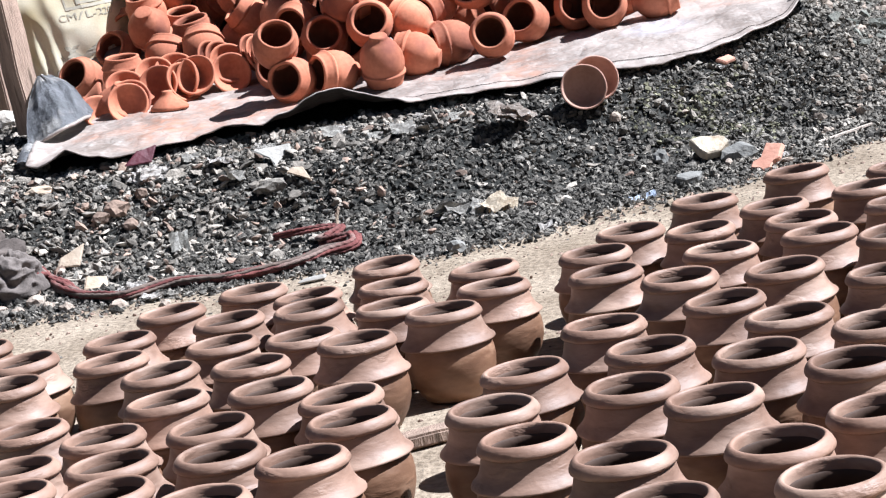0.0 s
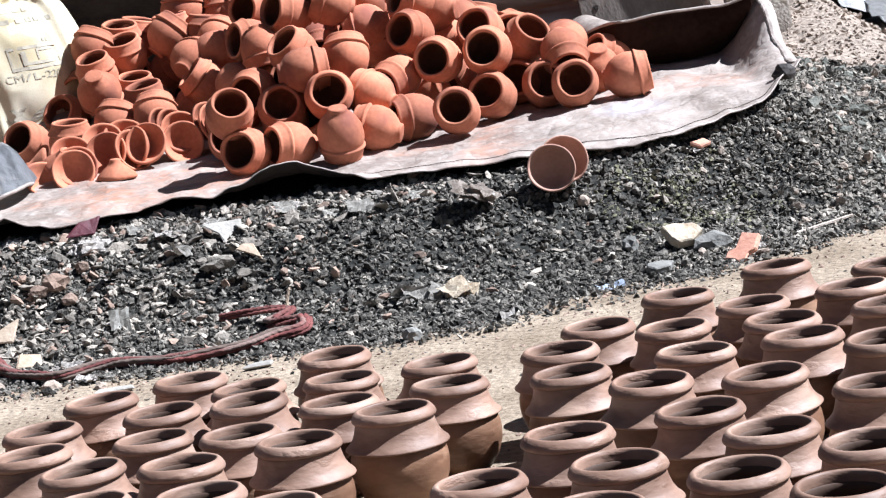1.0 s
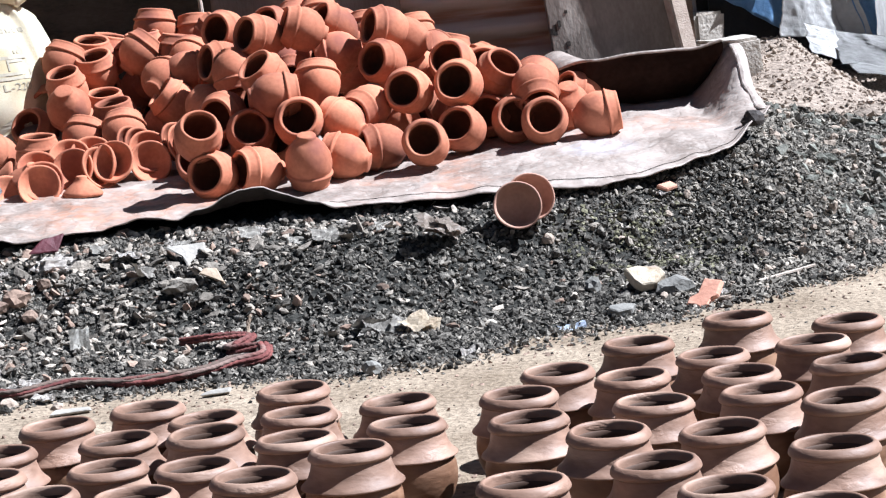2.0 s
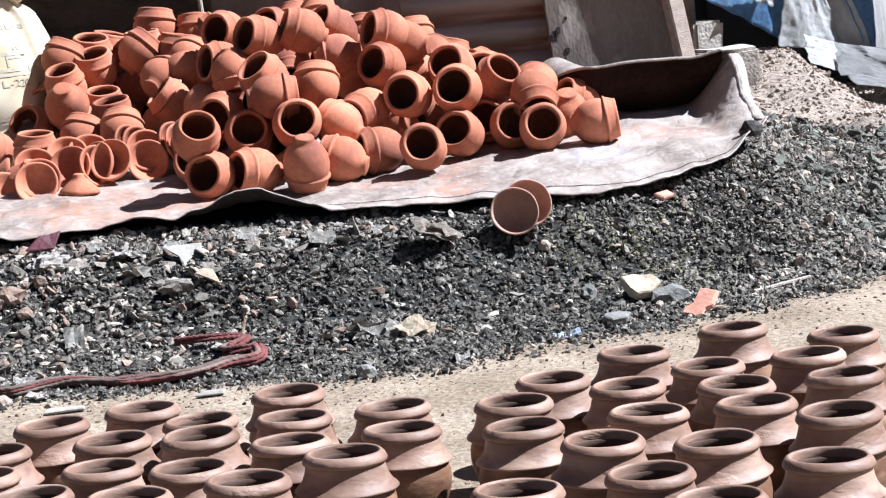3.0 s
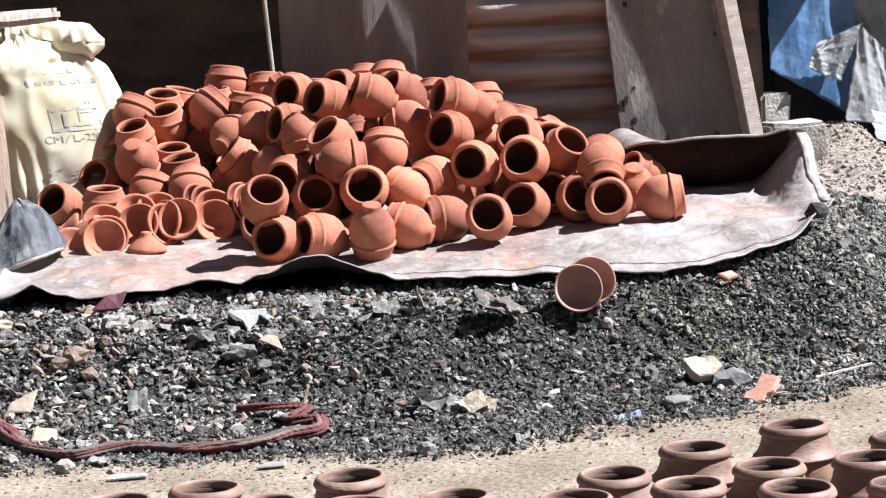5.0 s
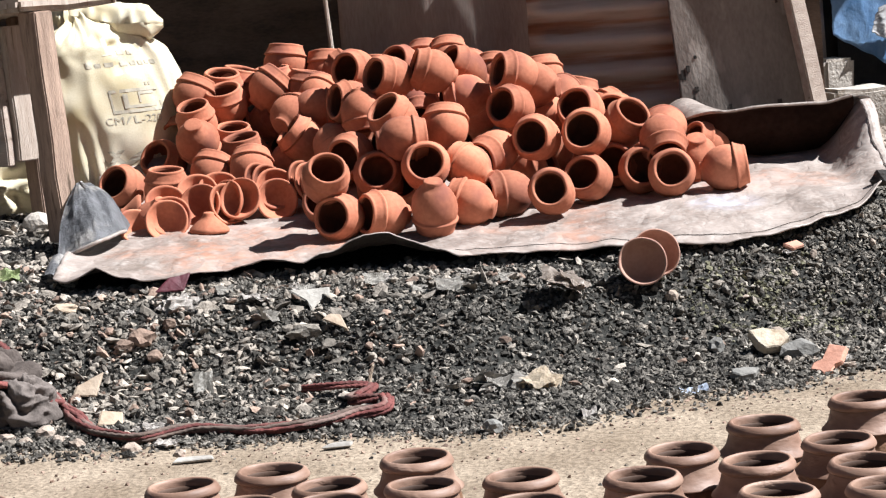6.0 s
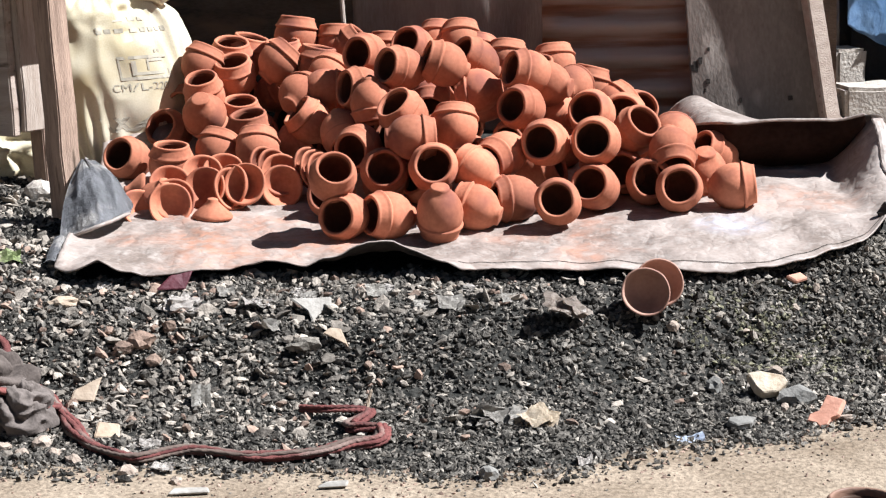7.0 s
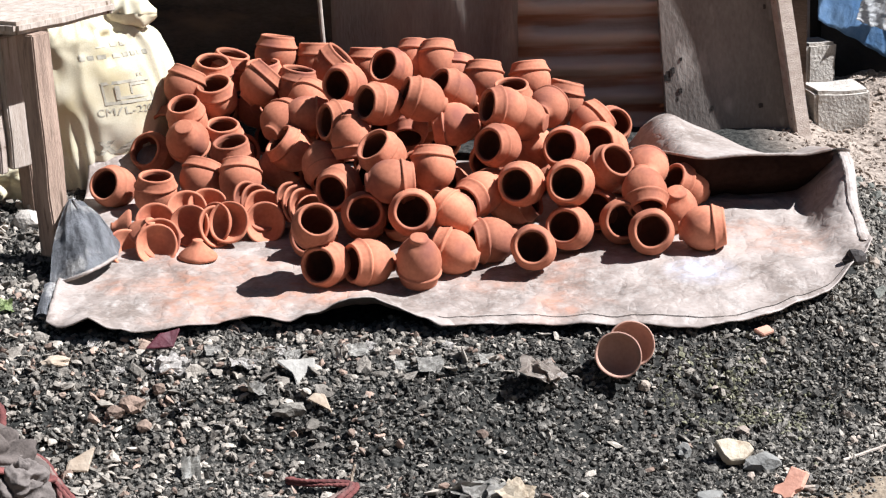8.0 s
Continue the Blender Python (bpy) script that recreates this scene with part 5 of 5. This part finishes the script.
scrap("stone", lump(0.10, 0.06, 0.06, 0.4, 17, 2, 1.7), M_stone, 0.90, -0.80, "dull grey stone beside the orange shard", "stone", 10, 0, 10)
scrap("stone", lump(0.05, 0.04, 0.045, 0.4, 18, 2, 1.7), M_stone, 0.70, -0.74, "small grey stone beside the cream slab", "stone", 10, 0, 40)
scrap("stone", lump(0.035, 0.03, 0.035, 0.4, 19, 2, 1.7), M_rubble, 0.625, -0.50, "small pale stone under the tipped bowls", "stone", 10, 0, 40, 0.008)
scrap("white_crumple", wad(0.055, 0.03, 0.03, 24), M_white, 1.0, -0.86, "white plastic scrap by the shard", "plastic scrap", 15)
scrap("white_crumple", wad(0.06, 0.03, 0.03, 25), M_white, 0.96, -0.31, "white plastic scrap at the tarpaulin edge", "plastic scrap", 15)
scrap("plastic_flap", flake(0.052, 0.068, 0.002, 0.10, 5), M_grey, -0.583, -0.81, "grey plastic flap lying on the charcoal", "plastic scrap", 45, 0, 5, 0.026)
scrap("card_scrap", chunk([(-4.5, -2), (1.5, -3), (4, 4.5), (1, 3), (-3.5, 1)], 0.004, 12), M_tan, -0.874, -0.745, "tan torn card standing in the charcoal", "card", 48, 0, 8, 0.03)
scrap("white_crumple", wad(0.13, 0.08, 0.07, 11), M_white, -0.662, -0.395, "crumpled white paper on the bank", "paper", 22)
scrap("maroon_scrap", chunk([(-5, -3), (3, -2.5), (5, 4), (2, 3), (-1, 1.5)], 0.004, 15, 0.006), M_maroon, -0.69, -0.315, "folded dark maroon plastic scrap", "plastic scrap", 52, 6, 8, 0.035)
scrap("torn_paper", chunk([(-7, 3), (-1, -1), (0.5, -5), (2, -1), (5, 2), (4, 5), (-2, 4.5)], 0.004, 17, 0.007), M_paper, -0.315, -0.475, "torn grey-white paper on the charcoal", "paper", 30, 6, -6, 0.024)
scrap("torn_paper", flake(0.085, 0.06, 0.003, 0.35, 18), M_paper, -0.417, -0.52, "bent pale paper scrap on the charcoal", "paper", 25, 20, 40, 0.018)
scrap("card_scrap", chunk([(-3, 1), (0, -1), (3.5, -4), (2, 2.5), (-1, 3)], 0.005, 19), M_tan, -0.256, -0.60, "tan card scrap on the charcoal", "card", 42, 0, 8, 0.022)
scrap("grey_crust", crumple(0.09, 0.045, 0.04, 43, 0.7, 2.0), M_dust, -0.335, -0.60, "grey crust of ash beside the card scrap", "ash crust", 20, 0, 5)
scrap("flat_stone", chunk([(-5, -1.5), (5, -2), (4.5, 1.5), (-4, 2)], 0.008, 13), M_paper, -0.561, -1.38, "pale flat stone on the dirt", "stone", 0, 0, 4)
scrap("flat_stone", chunk([(-4, -1.5), (3, -2), (4, 1), (-1, 2)], 0.007, 14), M_paper, -0.24, -1.36, "pale flat stone sunk in the dirt", "stone", 0, 0, 10)
scrap("white_crumple", wad(0.075, 0.055, 0.05, 14), M_white, -0.636, -1.20, "crumpled white plastic by the rope", "plastic scrap")
scrap("white_crumple", wad(0.09, 0.05, 0.03, 15), M_white, -0.70, -1.03, "flattened white plastic by the rope", "plastic scrap", 12)
scrap("pale_card", chunk([(-3.5, -2), (3, -3), (3.5, 2), (-2, 3)], 0.005, 16), M_tan, -0.80, -0.95, "pale card scrap behind the rope", "card", 35, 0, 12, 0.016)
scrap("green_wrapper", flake(0.08, 0.05, 0.002, 0.3, 21), M_green, -1.185, -0.03, "green and yellow wrapper on the bank", "wrapper", 25, 0, 15, 0.015)
for x, y, s in ((-0.76, -0.535, 0.07), (-0.80, -0.555, 0.05), (-0.72, -0.60, 0.045), (-0.69, -0.49, 0.04)):
    scrap("burnt_clay", crumple(s, s * 0.85, s * 0.8, int(22 + s * 1000), 0.7, 1.6), M_burnt, x, y, "brown lump of burnt clay on the bank", "clay lump", 10)
scrap("tan_stone", lump(0.085, 0.04, 0.035, 0.35, 51, 3, 1.8), M_tan, -0.98, -0.36, "long tan stone on the charcoal", "stone", 12, 0, 12)
scrap("pink_stone", lump(0.10, 0.08, 0.07, 0.4, 23, 2, 1.8), M_concrete, -1.19, 0.62, "pinkish stone under the table", "stone")
for x, y, s in ((0.201, -0.465, 0.05), (0.046, -0.49, 0.08), (-0.03, -0.46, 0.05), (-0.15, -0.40, 0.06), (-0.55, -0.35, 0.05), (-0.33, -0.38, 0.05)):
    scrap("pale_shard", flake(s, s * 0.7, 0.005, 0.14, 31 + int(s * 300) + int(abs(x) * 70)), M_paper, x, y, "pale flat shard on the charcoal", "shard", 35, 8, 20, s * 0.3)
rnd = random.Random(77)
for x, y in ((-1.04, -1.03), (-0.99, -1.06), (-0.95, -1.01), (-0.91, -1.07), (-1.09, -1.00), (-0.86, -1.12), (-0.72, -1.22), (-0.60, -1.29)):
    s = rnd.uniform(0.03, 0.055)
    scrap("pale_stone", lump(s, s * 0.8, s * 0.7, 0.45, rnd.randint(1, 99), 2, 1.8), M_rubble, x, y, "pale rounded stone at the foot of the bank", "stone", 0, 0, rnd.uniform(0, 180), -0.002)
for x, y, s, rz in ((-0.46, -0.42, 0.10, 20), (-0.36, -0.35, 0.07, -30), (-0.52, -0.62, 0.06, 60), (-0.12, -0.36, 0.08, 10), (0.10, -0.37, 0.06, -15), (-0.62, -0.55, 0.07, 40), (-0.88, -0.28, 0.07, -20), (-0.80, -0.40, 0.05, 15)):
    scrap("torn_paper", wad(s, s * 0.7, s * 0.5, int(s * 900) + rz, 3), M_white, x, y, "torn pale paper scrap on the charcoal", "paper", 14, 0, rz, 0.006)
scrap("stick", lathe([(0, 0), (0.005, 0), (0.004, 0.2), (0, 0.2)], 6), M_wood2, 1.12, -0.755, "thin pale stick lying on the dirt", "stick", 0, 88, 32, 0.006)


# twisted red cloth rope
def smooth_way(points, n=7):
    pts = [Vector(p) for p in points]
    out = []
    for k in range(len(pts) - 1):
        p0, p1, p2, p3 = pts[max(k - 1, 0)], pts[k], pts[k + 1], pts[min(k + 2, len(pts) - 1)]
        for i in range(n):
            t = i / n
            out.append(0.5 * ((2 * p1) + (p2 - p0) * t + (2 * p0 - 5 * p1 + 4 * p2 - p3) * t * t + (3 * p1 - p0 - 3 * p2 + p3) * t ** 3))
    return out + [pts[-1]]


def ground_way(points, lift):
    return smooth_way([(x, y, bumpy(x, y) + lift) for x, y in points])


def strands(way, parent, radius, spread, twist, materials, seed):
    """Loosely twisted strips of cloth along a way, each a part of its own."""
    for s, material in enumerate(materials):
        pts = []
        for i, c in enumerate(way):
            d = (way[min(i + 1, len(way) - 1)] - way[max(i - 1, 0)]).normalized()
            side = d.cross(Vector((0, 0, 1))).normalized()
            a = i * twist + s * 2 * math.pi / len(materials) + seed
            k = spread * (0.85 + 0.9 * noise.noise(c * 7 + Vector((seed, 0, 0))) + 0.5 * noise.noise(c * 12 + Vector((seed, s, 0))))
            pts.append(c + side * (k * math.cos(a)) + Vector((0, 0, k * 0.7 * math.sin(a))))
        part("strand", tube(pts[::2] + [pts[-1]], radius * (1 + 0.2 * noise.noise((s, seed, 2))), 9, 0.14, seed + s, 0.7), material, parent, smooth=True)


rope = empty("cloth_rope", pose(0, 0, 0), "long twisted strip of faded red cloth on the ground", "cloth rope")
strands(ground_way([(-1.069, -0.66), (-0.991, -0.707), (-0.926, -0.819), (-0.849, -1.005), (-0.781, -1.095), (-0.712, -1.144), (-0.640, -1.109), (-0.566, -1.091),
                    (-0.430, -1.146), (-0.285, -1.14), (-0.207, -1.099), (-0.140, -1.075), (-0.134, -1.02)], 0.017), rope, 0.0078, 0.012, 0.075, (M_rope, M_rope, M_rope2, M_rope, M_rope2, M_rope, M_rope), 1)
strands(ground_way([(-0.134, -1.02), (-0.180, -1.0), (-0.208, -0.985), (-0.170, -0.93), (-0.165, -0.90)], 0.02), rope, 0.0085, 0.010, 0.08, (M_rope, M_rope, M_rope, M_rope), 3)
strands(ground_way([(-0.165, -0.90), (-0.210, -0.90), (-0.279, -0.888), (-0.335, -0.845)], 0.022), rope, 0.0075, 0.008, 0.07, (M_rope, M_rope, M_rope), 5)
z0 = bumpy(-0.145, -0.9)
part("frayed_tip", tube([(-0.170, -0.90, z0 + 0.02), (-0.166, -0.885, z0 + 0.045), (-0.158, -0.88, z0 + 0.07)], 0.004, 8, 0.2), M_tan, rope, "pale frayed tip")
strip = empty("cloth_rope", pose(0, 0, 0), "faded red cloth strip by the rag bundle", "cloth rope")
strands(ground_way([(-1.34, -0.62), (-1.215, -0.548), (-1.16, -0.517), (-1.113, -0.539), (-1.10, -0.60)], 0.02), strip, 0.009, 0.007, 0.12, (M_rope, M_rope2, M_rope), 7)

# grey rag bundle, wound like a coil
rag = empty("rag_bundle", pose(-1.09, -0.83, bumpy(-1.09, -0.83)), "coil of dusty grey-brown rags tangled with red cloth", "rags")


def wound_cloth(cx, cy, rx, ry, h, turns, depth, seed):
    """A heap of wound cloth: long folds that circle it, pinched and overlapping."""
    def at(u, v):
        a = 2 * math.pi * u
        s = math.sin(0.5 * math.pi * min(1.0, v * 1.08))
        z = h * math.cos(0.5 * math.pi * min(1.0, v * 1.08)) ** 0.75
        n1 = noise.noise((math.cos(a) * 1.3 + seed, math.sin(a) * 1.3, v * 1.5))
        wind = v * turns + 0.55 * math.sin(a + seed) + 0.9 * n1
        f = depth * (abs(math.sin(math.pi * wind)) ** 0.6 - 0.6) + 0.4 * depth * ridge(math.cos(a) * 2 + seed, math.sin(a) * 2, v * 7)
        k = 1 + 0.22 * noise.noise((math.cos(a) + seed * 2, math.sin(a), 4))
        out = Vector((math.cos(a) * s, math.sin(a) * s, 0.6 * (1 - v) + 0.15))
        p = Vector((cx + rx * k * s * math.cos(a), cy + ry * k * s * math.sin(a), z)) + out * f
        p.z = max(p.z, -0.03)
        return p
    return sheet(at, 96, 60, 0)


part("wound_rag", wound_cloth(-0.05, 0.02, 0.16, 0.12, 0.165, 3.4, 0.045, 2), M_rag, rag, smooth=True)
part("wound_rag", wound_cloth(0.055, -0.055, 0.085, 0.075, 0.105, 2.4, 0.034, 5), M_rag2, rag, "paler dusty rag wound in a coil", smooth=True)
part("wound_rag", wound_cloth(-0.17, -0.03, 0.10, 0.09, 0.12, 2.6, 0.038, 8), M_rag2, rag, "paler dusty rag wound in a coil", smooth=True)
part("red_strip", tube([(-0.21, -0.09, 0.05), (-0.12, -0.125, 0.105), (-0.02, -0.12, 0.115), (0.07, -0.08, 0.09), (0.13, -0.02, 0.04), (0.15, 0.05, 0.02)], 0.015, 10, 0.12, 7, 0.6), M_rope, rag, "faded red cloth strip", smooth=True)
# plank between the pots
plank = tagged(part("wood_plank", box(0.30, 0.05, 0.022, 0.004, 0.003, 3, 4), M_wood), "short worn plank lying between the unfired pots", "plank")
plank.matrix_world = pose(-0.03, -3.05, 0.003, 0, 0, 12)
